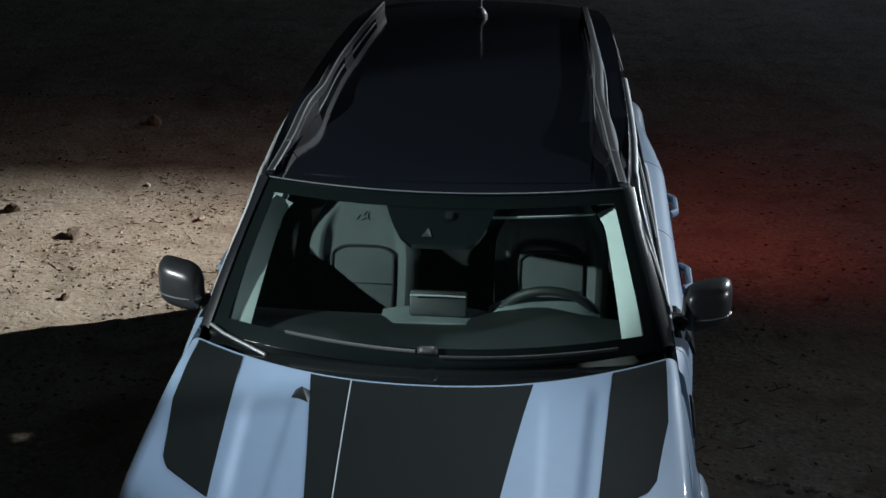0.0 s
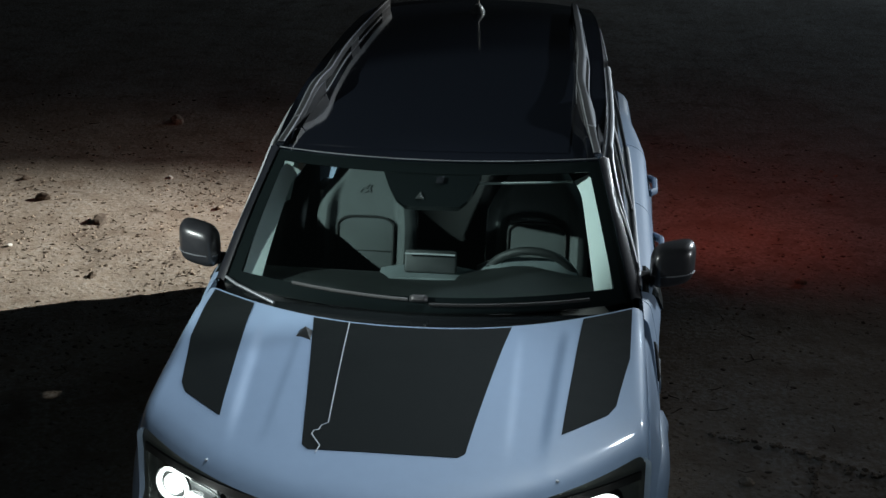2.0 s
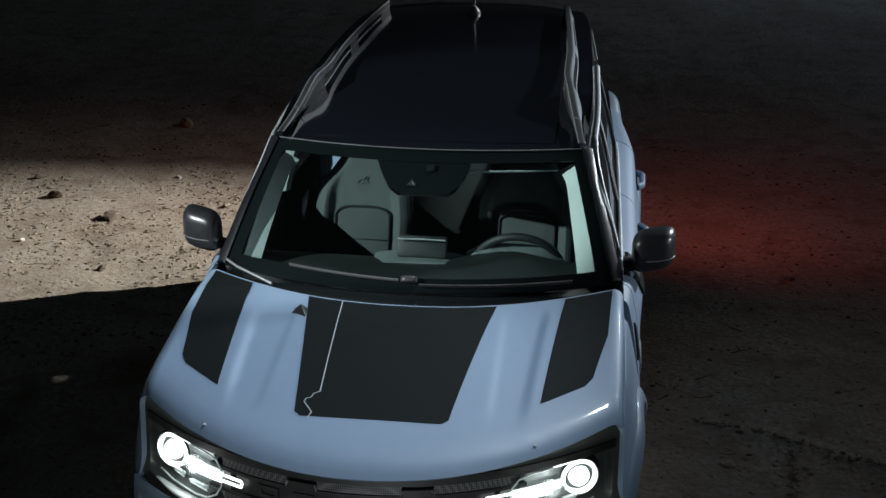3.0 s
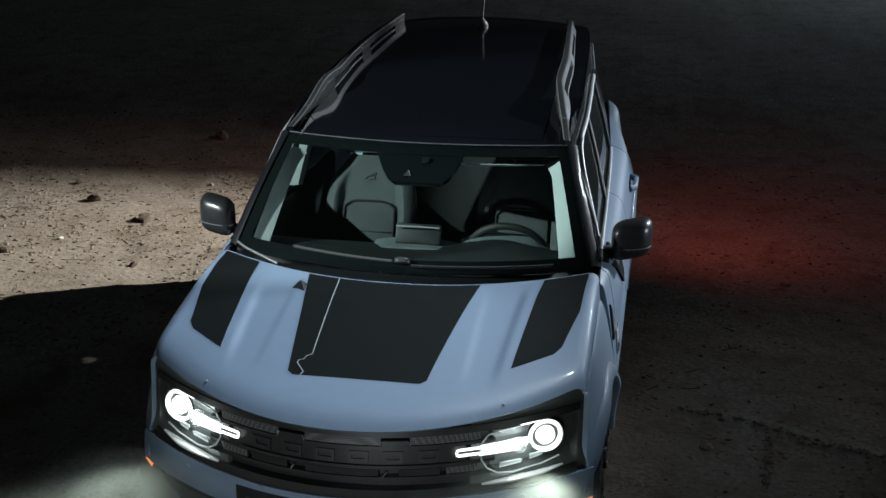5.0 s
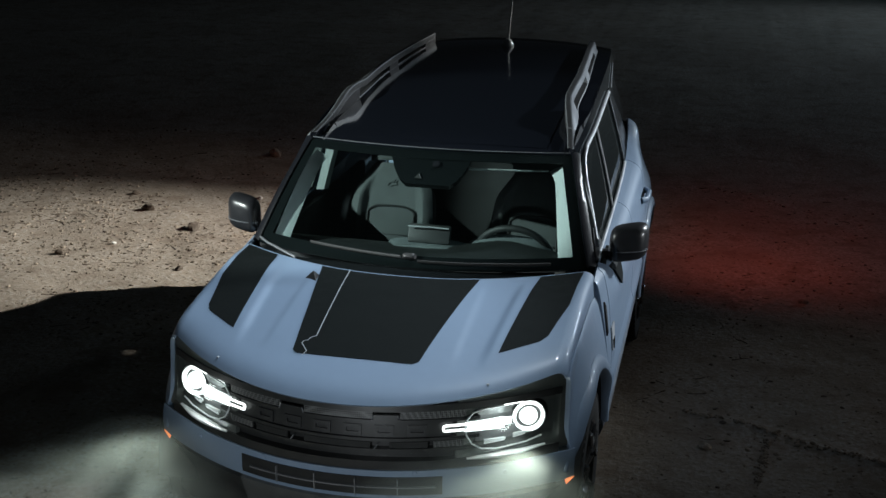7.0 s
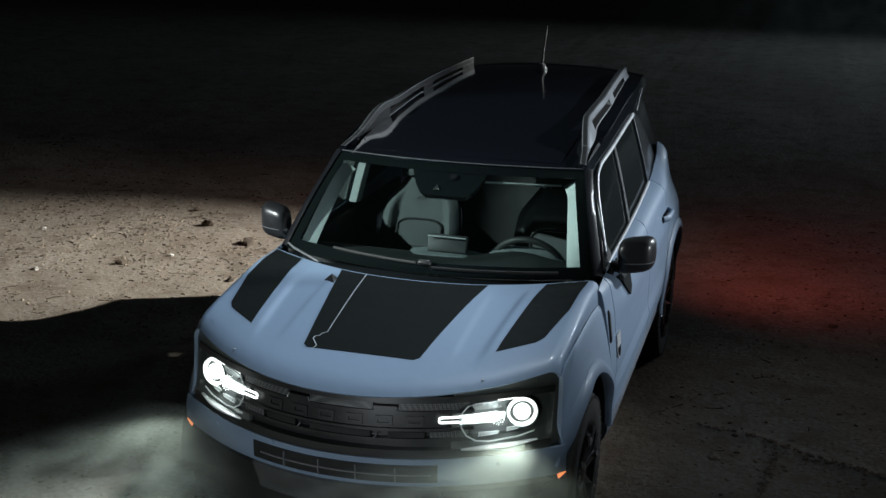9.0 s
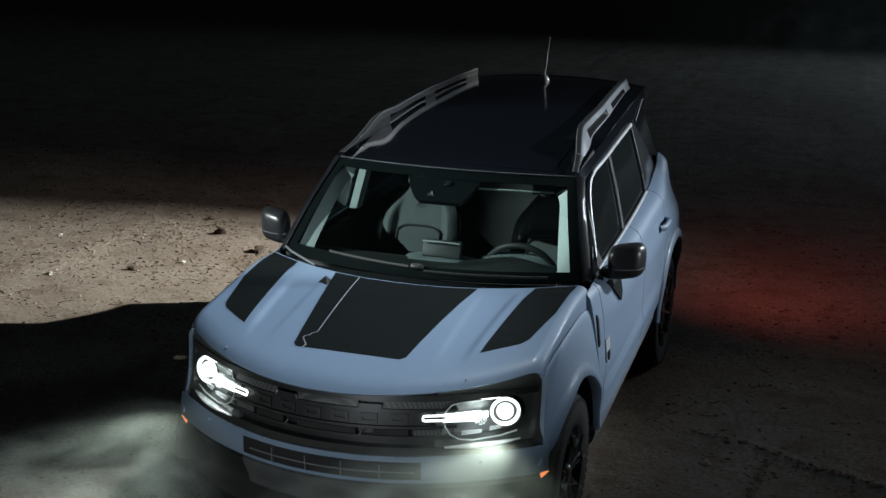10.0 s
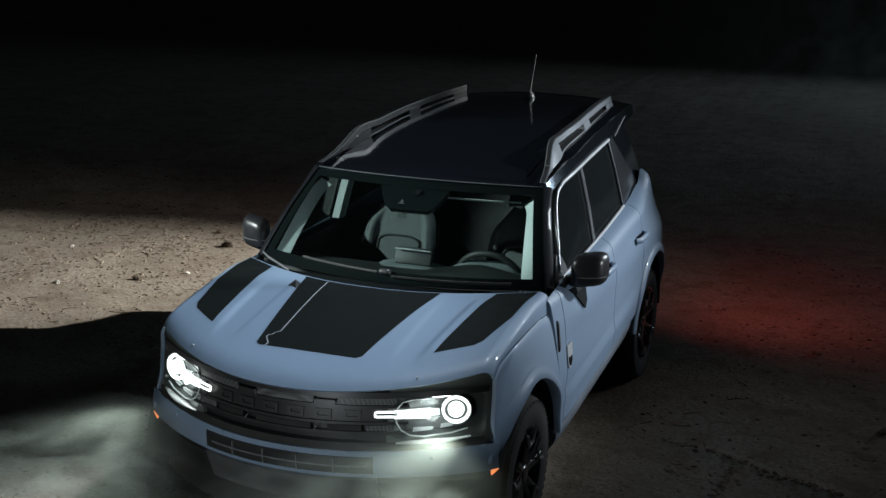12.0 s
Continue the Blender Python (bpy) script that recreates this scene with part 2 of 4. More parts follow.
def build_ground():
    s = lin(-1, 1, 331)
    xs = 7.5 * s + 390 * np.sign(s) * np.abs(s) ** 9
    ys = 2.5 + 7.5 * s + 390 * np.sign(s) * np.abs(s) ** 9
    n = len(s)
    verts = [(x, y, ground_height(x, y)) for x in xs for y in ys]
    faces = [(i * n + j, (i + 1) * n + j, (i + 1) * n + j + 1, i * n + j + 1) for i in range(n - 1) for j in range(n - 1)]
    mat = bpy.data.materials.new("sandy_soil")
    mat.use_nodes = True
    tree = mat.node_tree
    p = tree.nodes["Principled BSDF"]
    p.inputs["Roughness"].default_value = 0.95
    p.inputs["Specular IOR Level"].default_value = 0.15
    where = tree.nodes.new("ShaderNodeTexCoord")

    def noisy(scale, detail, lo, hi):
        n = tree.nodes.new("ShaderNodeTexNoise")
        n.inputs["Scale"].default_value, n.inputs["Detail"].default_value, n.inputs["Roughness"].default_value = scale, detail, 0.62
        r = tree.nodes.new("ShaderNodeMapRange")
        r.inputs["From Min"].default_value, r.inputs["From Max"].default_value = lo, hi
        tree.links.new(where.outputs["Object"], n.inputs["Vector"])
        tree.links.new(n.outputs["Fac"], r.inputs["Value"])
        return r.outputs[0], n.outputs["Fac"]

    def blend(fac, a, b):
        m = tree.nodes.new("ShaderNodeMix")
        m.data_type = "RGBA"
        tree.links.new(fac, m.inputs[0])
        for k, v in ((6, a), (7, b)):
            if isinstance(v, tuple):
                m.inputs[k].default_value = (*v, 1)
            else:
                tree.links.new(v, m.inputs[k])
        return m.outputs[2]
    broad, _ = noisy(1.1, 4, 0.35, 0.68)
    grit, grit_h = noisy(36, 8, 0.40, 0.70)
    _, crumbs_h = noisy(16, 6, 0.56, 0.66)
    litter, _ = noisy(24, 7, 0.595, 0.66)
    stain, _ = noisy(4.0, 6, 0.50, 0.66)
    col = blend(broad, (0.35, 0.305, 0.255), (0.55, 0.50, 0.44))
    col = blend(grit, (0.30, 0.245, 0.19), col)
    col = blend(stain, col, (0.25, 0.20, 0.155))
    col = blend(litter, col, (0.13, 0.10, 0.07))
    tree.links.new(col, p.inputs["Base Color"])
    add = tree.nodes.new("ShaderNodeMath")
    add.operation = "ADD"
    tree.links.new(grit_h, add.inputs[0])
    tree.links.new(crumbs_h, add.inputs[1])
    b = tree.nodes.new("ShaderNodeBump")
    b.inputs["Strength"].default_value, b.inputs["Distance"].default_value = 0.5, 0.016
    tree.links.new(add.outputs[0], b.inputs["Height"])
    tree.links.new(b.outputs[0], p.inputs["Normal"])
    ob = link("ground", verts, faces, mat, None, "", 0)
    ob.data.shade_smooth()
    return tagged(ob, "dry sandy soil with crumbs, twigs and tyre marks", "ground", kind="structure"), mat


ground, SOIL = build_ground()


def scattered(count, seed, spots):
    """Places on the soil, thinning out from the middles of loose drifts."""
    r = random.Random(seed)
    while count:
        x0, x1, y0, y1 = r.choice(spots)
        x, y = r.uniform(x0, x1), r.uniform(y0, y1)
        if abs(x) < 1.0 and -0.9 < y < 3.7:
            continue
        if noise.noise((x * 1.3, y * 1.3, 4.2)) + 0.45 * noise.noise((x * 4.5, y * 4.5, 8.8)) < r.uniform(-0.55, 0.35):
            continue
        count -= 1
        yield x, y, r


def lump(r, size, flat=0.6, detail=1):
    """An uneven, angular stone."""
    bm = bmesh.new()
    bmesh.ops.create_icosphere(bm, subdivisions=detail, radius=1)
    o = r.uniform(0, 99)
    for v in bm.verts:
        v.co *= 1 + 0.42 * noise.noise(v.co * 1.4 + Vector((o, o, 0)))
    turn = Euler((r.uniform(-0.4, 0.4), r.uniform(-0.4, 0.4), r.uniform(0, 6.3))).to_matrix()
    vs = [turn @ Vector((v.co.x * size * 1.25, v.co.y * size * 0.85, v.co.z * size * flat)) for v in bm.verts]
    fs = [tuple(v.index for v in f.verts) for f in bm.faces]
    bm.free()
    return vs, fs


SPOTS = [(-7.5, -1.0, 1.8, 7.5), (-5.0, -1.0, 2.2, 5.5), (-7.0, -1.0, 1.8, 6.0), (-5.0, -1.0, 2.2, 5.0), (1.0, 4.5, -0.2, 6.5)]


def scatter_stuff(name, count, seed, make, mat, label, category):
    verts, faces = [], []
    for x, y, r in scattered(count, seed, SPOTS):
        vs, fs = make(r)
        k, z = len(verts), ground_height(x, y)
        verts += [(v.x + x, v.y + y, v.z + z) for v in vs]
        faces += [tuple(i + k for i in f) for f in fs]
    return tagged(link(name, verts, faces, mat, None, "", 0), label, category, kind="stuff")


def twig(r):
    a, n, rad = r.uniform(0, 6.3), 5, r.uniform(0.0015, 0.004)
    p, vs, fs = Vector((0, 0, rad)), [], []
    step_len = r.uniform(0.010, 0.030)
    for i in range(n):
        side = Vector((-math.sin(a), math.cos(a), 0))
        w = rad * (1.15 - 0.15 * i)
        vs += [p + side * w, p + Vector((0, 0, w)), p - side * w, p - Vector((0, 0, w * 0.5))]
        a += r.uniform(-0.5, 0.5)
        p = p + Vector((math.cos(a), math.sin(a), r.uniform(-0.12, 0.15))) * step_len
    for i in range(n - 1):
        fs += [(i * 4 + j, i * 4 + (j + 1) % 4, i * 4 + 4 + (j + 1) % 4, i * 4 + 4 + j) for j in range(4)]
    return vs, fs + [(3, 2, 1, 0), (n * 4 - 4, n * 4 - 3, n * 4 - 2, n * 4 - 1)]


def ruts(r):
    """Loose crumbs pushed up along two faint wheel ruts."""
    verts, faces = [], []
    for i in range(260):
        t = r.random()
        x, y = (1.20 + 1.75 * t, 1.66 - 0.82 * t) if i % 4 else (1.66 - 0.05 * t, 1.40 - 0.55 * t)
        x, y = x + r.gauss(0, 0.012), y + r.gauss(0, 0.014) + 0.03 * noise.noise((x * 5, 0, 1))
        vs, fs = lump(r, 0.005 + 0.012 * r.random() ** 2, 0.8, 1)
        k, z = len(verts), ground_height(x, y)
        verts += [(v.x + x, v.y + y, v.z + z + 0.003) for v in vs]
        faces += [tuple(j + k for j in f) for f in fs]
    return verts, faces


PEBBLE = material("sandy_pebble", (0.33, 0.265, 0.20), 0.9, 0, 0, 0.45, 60)
DARK_BIT = material("dark_bark_bit", (0.12, 0.09, 0.065), 0.95, 0, 0, 0.4, 80)
PALE = material("pale_limestone", (0.62, 0.59, 0.54), 0.85, 0, 0, 0.2, 50)
scatter_stuff("gravel", 4800, 11, lambda r: lump(r, 0.004 + 0.012 * r.random() ** 3, 0.7, 1), PEBBLE, "loose sandy gravel scattered over the soil", "gravel")
scatter_stuff("bark_litter", 3000, 12, lambda r: lump(r, 0.005 + 0.014 * r.random() ** 2.5, 0.4, 1), DARK_BIT, "dark crumbs of bark and leaf litter on soil", "litter")
scatter_stuff("twigs", 420, 13, twig, DARK_BIT, "short dry twigs and straws lying on the soil", "twigs")
tagged(link("rut_crumbs", *ruts(random.Random(21)), PEBBLE, None, "", 0), "pale soil crumbs along a faint wheel rut", "soil crumbs", kind="stuff")
for i, (x, y, size, mat) in enumerate([(-2.62, 4.13, 0.055, DARK_BIT), (-3.18, 4.54, 0.050, DARK_BIT), (-2.35, 3.22, 0.030, DARK_BIT), (-3.30, 3.30, 0.034, DARK_BIT), (-3.46, 4.93, 0.032, DARK_BIT), (-2.85, 6.65, 0.060, PEBBLE),
                                       (-3.80, 2.95, 0.024, PALE), (-2.45, 5.15, 0.022, PALE), (-4.4, 4.0, 0.024, PALE), (-3.05, 3.65, 0.020, PALE), (-1.9, 4.5, 0.028, PEBBLE), (-4.9, 3.4, 0.030, DARK_BIT), (1.9, 3.6, 0.03, PEBBLE), (2.4, 2.3, 0.035, PEBBLE), (1.35, 1.2, 0.028, PEBBLE), (2.9, 4.4, 0.04, PEBBLE)]):
    vs, fs = lump(random.Random(40 + i), size, 0.65, 2)
    z = ground_height(x, y) + size * 0.25
    stone = link("stone", [v + Vector((x, y, z)) for v in vs], fs, mat, None, "", 0)
    tagged(stone, {"dark_bark_bit": "dark angular clod half sunk in sandy soil", "pale_limestone": "small pale limestone pebble on sandy soil", "sandy_pebble": "rough tan stone lying on the soil"}[mat.name], "stone", "stones on the soil")


# ---- the car: nose towards -y, driver's side +x, front axle at y = 0 ----
car = new("suv")
# the body sits low on its wheels
STANCE = pose(0, 0, -0.035)
car.matrix_world = STANCE
tagged(car, "blue-grey off-road SUV with black roof, black hood decals, lit headlamps", "car")

AXLE, WHEEL_R, ARCH_R = 2.67, 0.365, 0.455
ARCHES = ((0.045, WHEEL_R + 0.035), (AXLE, WHEEL_R + 0.055))
hood_base = lambda y: 1.170 - 0.165 * (max(0.0, 0.50 - y) / 1.15) ** 1.45
nose = lambda x: -0.728 + 0.39 * (abs(x) / 0.82) ** 2.1
hood_rear = lambda x: 0.225 + 0.245 * (abs(x) / 0.77) ** 2.2


def step(e0, e1, x):
    t = min(1.0, max(0.0, (x - e0) / (e1 - e0)))
    return t * t * (3 - 2 * t)


def hood_z(x, y):
    a = abs(x)
    z = hood_base(y) - 0.010 * (a / 0.7) ** 2
    rear = 1 - step(hood_rear(x) - 0.20, hood_rear(x) - 0.02, y)
    fold = 0.468 + 0.045 * min(1.0, max(0.0, (y + 0.5) / 0.7))
    z += 0.012 * step(fold, fold + 0.040, a) * step(-0.52, -0.24, y) * rear
    z += 0.004 * (1 - step(0.37, 0.40, a)) * step(-0.55, -0.3, y) * rear
    if a > 0.768:
        z -= 0.052 - math.sqrt(max(0.0, 0.052**2 - (a - 0.768) ** 2))
    s = y - nose(x)
    return z - 0.036 * math.exp(-max(0, s) / 0.035)


skirt = lambda y: 0.008 + 0.062 * min(1.0, max(0.0, (y + 0.33) / 0.75))


def hood_place(u, v, lift=0.0):
    """u runs across from -1 to 1, v from the nose to the cowl."""
    x = 0.816 * min(1.0, max(-1.0, u))
    y = nose(x) + (hood_rear(x) - nose(x)) * v
    hang = max(0.0, abs(u) - 1) / 0.05 * skirt(y)
    return (x * (1 + 0.012 * hang / 0.08), y, hood_z(x, y) + lift - hang)


def hood_sheet(x0, x1, y0, y1, lift, nx=14, ny=26):
    """A patch that follows the hood; each edge is a pair of numbers or a rule."""
    rows = []
    for v in lin(0, 1, ny):
        row = []
        for u in lin(0, 1, nx):
            xa = x0(v) + (x1(v) - x0(v)) * u
            ya, yb = y0(xa), y1(xa)
            y = ya + (yb - ya) * v
            row.append((xa, y, hood_z(xa, y) + lift))
        rows.append(row)
    return rows


hood = shell("hood", sheet(lambda v, u: hood_place(u, v), np.concatenate([lin(0, 0.12, 9), lin(0.15, 1, 34)]), np.concatenate([[-1.05, -1.025], lin(-1, -0.9, 14), lin(-0.885, 0.885, 130), lin(0.9, 1, 14), [1.025, 1.05]])), PAINT, car, -0.012)
centre = hood_sheet(lambda v: -0.255 - 0.105 * v, lambda v: 0.255 + 0.095 * v, lambda x: -0.486 + 1.1 * max(0.0, abs(x) - 0.236), lambda x: hood_rear(x) - 0.012, 0.0025, 24)
shell("decal", centre, DECAL, hood, -0.0015, "matte black centre hood decal with a fine silver line")
for s in (-1, 1):
    inner = lambda v, s=s: s * (0.545 + 0.055 * v)
    outer = lambda v, s=s: s * (0.715 + 0.04 * min(1, v * 3) + 0.02 * v)
    front = lambda x: -0.352 + 0.85 * max(0, abs(x) - 0.545) ** 1.05 + 1.2 * max(0, abs(x) - 0.69)
    patch = hood_sheet(outer if s < 0 else inner, inner if s < 0 else outer, front, lambda x: hood_rear(x) - 0.014, 0.0025, 14, 28)
    shell("decal", patch, DECAL, hood, -0.0015, "matte black side hood decal")


def on_hood(pts, lift):
    return [(x, y, hood_z(x, y) + lift) for x, y in pts]


track = [(-0.205, -0.502), (-0.197, -0.470), (-0.214, -0.446), (-0.232, -0.420), (-0.229, -0.402), (-0.214, -0.397), (-0.209, -0.376), (-0.190, -0.362)]
track += [(-0.190 - 0.034 * t, -0.362 + 0.590 * t) for t in lin(0.05, 1, 14)]
tube("pinstripe", on_hood(track, 0.0045), 0.0021, LINE, hood, 6, "thin silver contour line", flat=0.3)
nub = [(-0.398, 0.128, 0.0), (-0.340, 0.100, 0.0), (-0.345, 0.165, 0.0), (-0.366, 0.150, 0.024), (-0.392, 0.170, 0.0)]
link("washer_nub", [(x, y, hood_z(x, y) + h) for x, y, h in nub], [(0, 1, 3), (1, 2, 3), (2, 4, 3), (4, 0, 3), (0, 4, 2, 1)], PLASTIC, hood, "", 0)

# body side: half-width by height, and how it swells along the car
belt = curve([0.2, 0.8, 1.5, 2.25, 2.85, 3.4], [1.10, 1.150, 1.180, 1.232, 1.256, 1.26])
shoulder = curve([0.4, 0.8, 1.5, 2.25, 2.6, 2.9, 3.3, 3.62], [0.822, 0.812, 0.797, 0.782, 0.762, 0.738, 0.655, 0.57])


def side_top(y):
    """Height of the upper edge of the painted side."""
    if y < 0.465:
        return hood_z(0.816, max(y, nose(0.816))) - skirt(y) - 0.004
    return min(belt(y), 1.118 + 0.2 * (y - 0.465)) + 0.025 * step(2.40, 2.80, y) + 0.065 * step(2.78, 2.93, y) - 0.20 * step(2.93, 3.40, y)


def side_x(y, z):
    top = side_top(y)
    w = 0.905 - (0.10 - 0.025 * step(0.95, 0.65, z)) * (max(0, -0.05 - y) / 0.3) ** 2 - 0.17 * (max(0, y - 2.80) / 0.7) ** 2
    w -= (0.905 - 0.830) * min(1.0, max(0.0, (z - 0.70) / (top - 0.70))) ** 1.3 * (1 - step(0.35, 1.0, y))
    w -= 0.022 * step(0.92, 1.15, z) * step(0.35, 1.0, y)
    w -= 0.075 * step(0.85, 1.30, z) * step(2.3, 2.9, y)
    if y < 0.5:
        w = max(w, 0.830)
    e = shoulder(y) if y > 0.465 else 0.824
    e = min(e, w)
    t = max(0.0, (top - z))
    k = 1 - math.exp(-t / (0.009 + 0.019 * step(0.4, 1.0, y)))
    x = e + (w - e) * k
    x += 0.006 * math.exp(-((z - 0.98) / 0.06) ** 2) * step(0.3, 0.9, y) - 0.02 * step(0.72, 0.5, z)
    rise = 0.60 + 0.085 * (y - 0.6)
    x += 0.016 * step(rise + 0.022, rise - 0.012, z) * step(0.45, 0.75, y) * (1 - step(2.1, 2.3, y))
    for c, h in ARCHES:
        r = math.hypot(y - c, z - h)
        x += 0.014 * math.exp(-((r - ARCH_R) / 0.05) ** 2)
    return x


def side_low(y):
    low = 0.462 + 0.075 * (y - 0.5) if y > -0.2 else 0.60
    for c, h in ARCHES:
        d = ARCH_R**2 - (y - c) ** 2
        if d > 0:
            low = max(low, h + math.sqrt(d))
    return low


def stations(a, b):
    ys = list(lin(a, b, 24))
    for c, _ in ARCHES:
        ys += [c + ARCH_R * math.cos(t) for t in lin(0, math.pi, 40)]
        ys += [c - ARCH_R - 0.002, c + ARCH_R + 0.002]
    return sorted({round(y, 4) for y in ys + [0.464, 0.467] if a <= y <= b} | {a, b})


def side_panel(name, a, b, s, top=None, label=""):
    rows = []
    for y in stations(a, b):
        hi, lo = side_top(y) if top is None else top(y), side_low(y)
        rows.append([(s * side_x(y, z), y + 0.08 * min(0.0, y) * step(0.95, 0.62, z), z) for z in (hi + (lo - hi) * v for v in np.concatenate([lin(0, 0.25, 12), lin(0.3, 1, 16)]))])
    return shell(name, rows, PAINT, car, -0.018 * s, label)


for s in (-1, 1):
    side_panel("front_fender", -0.336, 0.600, s)
    fd = side_panel("front_door", 0.606, 1.600, s)
    rd = side_panel("rear_door", 1.606, 2.330, s)
    side_panel("rear_quarter", 2.336, 3.60, s)
    for door, y in ((fd, 1.40), (rd, 2.235)):
        x = side_x(y, 1.05)
        box("handle_recess", (0.02, 0.17, 0.055), pose(s * (x - 0.006), y + 0.01, 1.045), BLANK, door, 0.008)
        tube("door_handle", [(s * (x + 0.004), y - 0.11, 1.055), (s * (x + 0.030), y - 0.08, 1.058), (s * (x + 0.032), y + 0.07, 1.062), (s * (x + 0.004), y + 0.11, 1.062)], 0.014, PAINT, door, 8, "", 1.3)
    # dark sill with a step bar, arch lips
    edge = ((0.862, 0.458), (0.890, 0.458), (0.900, 0.453), (0.905, 0.440), (0.905, 0.422), (0.892, 0.385), (0.87, 0.355), (0.83, 0.34))
    rows = [[(s * (x - 0.012 * (step(0.60, 0.50, y) + step(2.0, 2.14, y))), y, z + 0.075 * (y - 0.5)) for x, z in edge] for y in lin(0.48, 2.14, 20)]
    shell("sill", rows, SILL, car, -0.04 * s)
    for c, h in ARCHES:
        rows = []
        for t in lin(0.10, math.pi - (0.45 if c < 1 else 0.10), 44):
            row = []
            for r, out in ((ARCH_R + 0.052, 0.002), (ARCH_R + 0.046, 0.010), (ARCH_R + 0.012, 0.014), (ARCH_R - 0.004, 0.011), (ARCH_R - 0.012, 0.0), (ARCH_R - 0.012, -0.10)):
                y, z = c + r * math.cos(t), h + r * math.sin(t)
                row.append((s * (side_x(y, z) + out), y, z))
            rows.append(row)
        shell("arch_lip", rows, PAINT, car, 0.006 * s)
        rows = [[(s * x, c + (ARCH_R - 0.013) * math.cos(t), h + (ARCH_R - 0.013) * math.sin(t)) for x in lin(0.88, 0.45, 5)] for t in lin(-0.02, math.pi + 0.02, 24)]
        shell("wheel_liner", rows, INSIDE, car, 0.006 * s)
    # fender vent slot and shield badge
    skin = lambda y, z, out: Vector((s * (side_x(y, z) + out), y, z))
    tube("fender_vent", [skin(0.505 - 0.02 * t, 1.012 - 0.15 * t, 0.003) for t in lin(0, 1, 10)], [0.004] + [0.009] * 8 + [0.004], GRILLE, car, 8, "slim dark vent slot")
    for name, mat, out, a, b in (("badge", TRIM, 0.007, 0.038, 0.062), ("badge_field", BLANK, 0.010, 0.026, 0.030)):
        rows = []
        for u in lin(-1, 1, 7):
            foot = b * (1.0 - 0.42 * u * u) if mat is TRIM else 0.052 * (1.0 - 0.4 * u * u)
            head = b * (1 + 0.06 * u) if mat is TRIM else -0.002
            rows.append([skin(0.64 + a * u, 0.80 - foot + (head + foot) * v, out) for v in lin(0, 1, 5)])
        plate = shell(name, rows, mat, car if mat is TRIM else plate, 0.006 * s, "small silver shield badge" if mat is TRIM else "")

# body core behind the panels, so that no light passes
box("body_core", (1.60, 3.05, 0.32), pose(0, 1.68, 0.50), INSIDE, car, 0.03)
box("engine_bay", (1.08, 0.75, 0.50), pose(0, 0.04, 0.66), INSIDE, car, 0.03)
box("tailgate", (1.36, 0.10, 0.74), pose(0, 3.55, 0.72), PAINT, car, 0.04)


# ---- face: everything follows the nose curve ----
def face(x, z, out=0.0):
    """A place on the front, out metres proud of it."""
    lean = -0.03 * math.sin(math.pi * min(1, max(0, (z - 0.45) / 0.5))) + 0.06 * step(0.62, 0.40, z)
    sweep = 0.385 - 0.045 * step(0.80, 0.62, z)
    return (x, -0.70 + sweep * (abs(x) / 0.82) ** 2.05 + lean - out, z)


def face_sheet(x0, x1, z0, z1, out, nx=40, nz=8):
    return [[face(x0 + (x1 - x0) * u, z0 + (z1 - z0) * v, out) for v in lin(0, 1, nz)] for u in lin(0, 1, nx)]


shell("grille", face_sheet(-0.47, 0.47, 0.70, 0.945, -0.035, 50, 8), GRILLE, car, 0.03)
grille = car.children[-1]
for z0, z1, out in ((0.925, 0.950, 0.012), (0.88, 0.892, 0.006), (0.81, 0.822, 0.006), (0.765, 0.78, 0.004), (0.70, 0.735, 0.012)):
    shell("grille_bar", face_sheet(-0.80 if z0 > 0.9 or z0 < 0.72 else -0.52, 0.80 if z0 > 0.9 or z0 < 0.72 else 0.52, z0, z1, out, 60, 5), GRILLE, grille, 0.05)
shell("letter_band", face_sheet(-0.42, 0.42, 0.822, 0.88, -0.006, 40, 4), GRILLE, grille, 0.02)
for i in range(6):
    x = -0.30 + 0.12 * i
    for dz in (-0.014, 0.014):
        shell("emblem_block", face_sheet(x - 0.033, x + 0.033, 0.850 + dz - 0.007, 0.850 + dz + 0.007, 0.002, 5, 2), PLASTIC, grille, 0.012)
    for dx in (-0.029, 0.029):
        shell("emblem_block", face_sheet(x + dx - 0.006, x + dx + 0.006, 0.829, 0.871, 0.0025, 3, 3), PLASTIC, grille, 0.012)
for x0, x1 in ((-0.47, -0.235), (-0.135, 0.135), (0.235, 0.47)):
    shell("mesh_insert", face_sheet(x0, x1, 0.894, 0.921, 0.002, 20, 3), MESH, grille, 0.01, "perforated grey mesh strip")
for x in (-0.185, 0.185):
    shell("bracket", face_sheet(x - 0.045, x + 0.045, 0.892, 0.912, 0.010, 8, 3), GRILLE, grille, 0.02)
    for d in (-0.052, 0.052):
        tube("bracket_edge", [face(x + d, 0.893, 0.010), face(x + d * 0.85, 0.912, 0.010)], 0.0025, RAIL, grille, 6)
for x0, x1 in ((-0.46, -0.36), (-0.34, -0.20), (-0.13, 0.13), (0.20, 0.34), (0.36, 0.46)):
    shell("lower_slot", face_sheet(x0, x1, 0.782, 0.806, 0.001, 12, 3), INSIDE if abs(x0 + x1) < 0.7 else MESH, grille, 0.01)
for x in (-0.165, 0.165):
    tube("bracket_edge", [face(x - 0.02, 0.780, 0.006), face(x - 0.006, 0.800, 0.006)], 0.0025, RAIL, grille, 6)

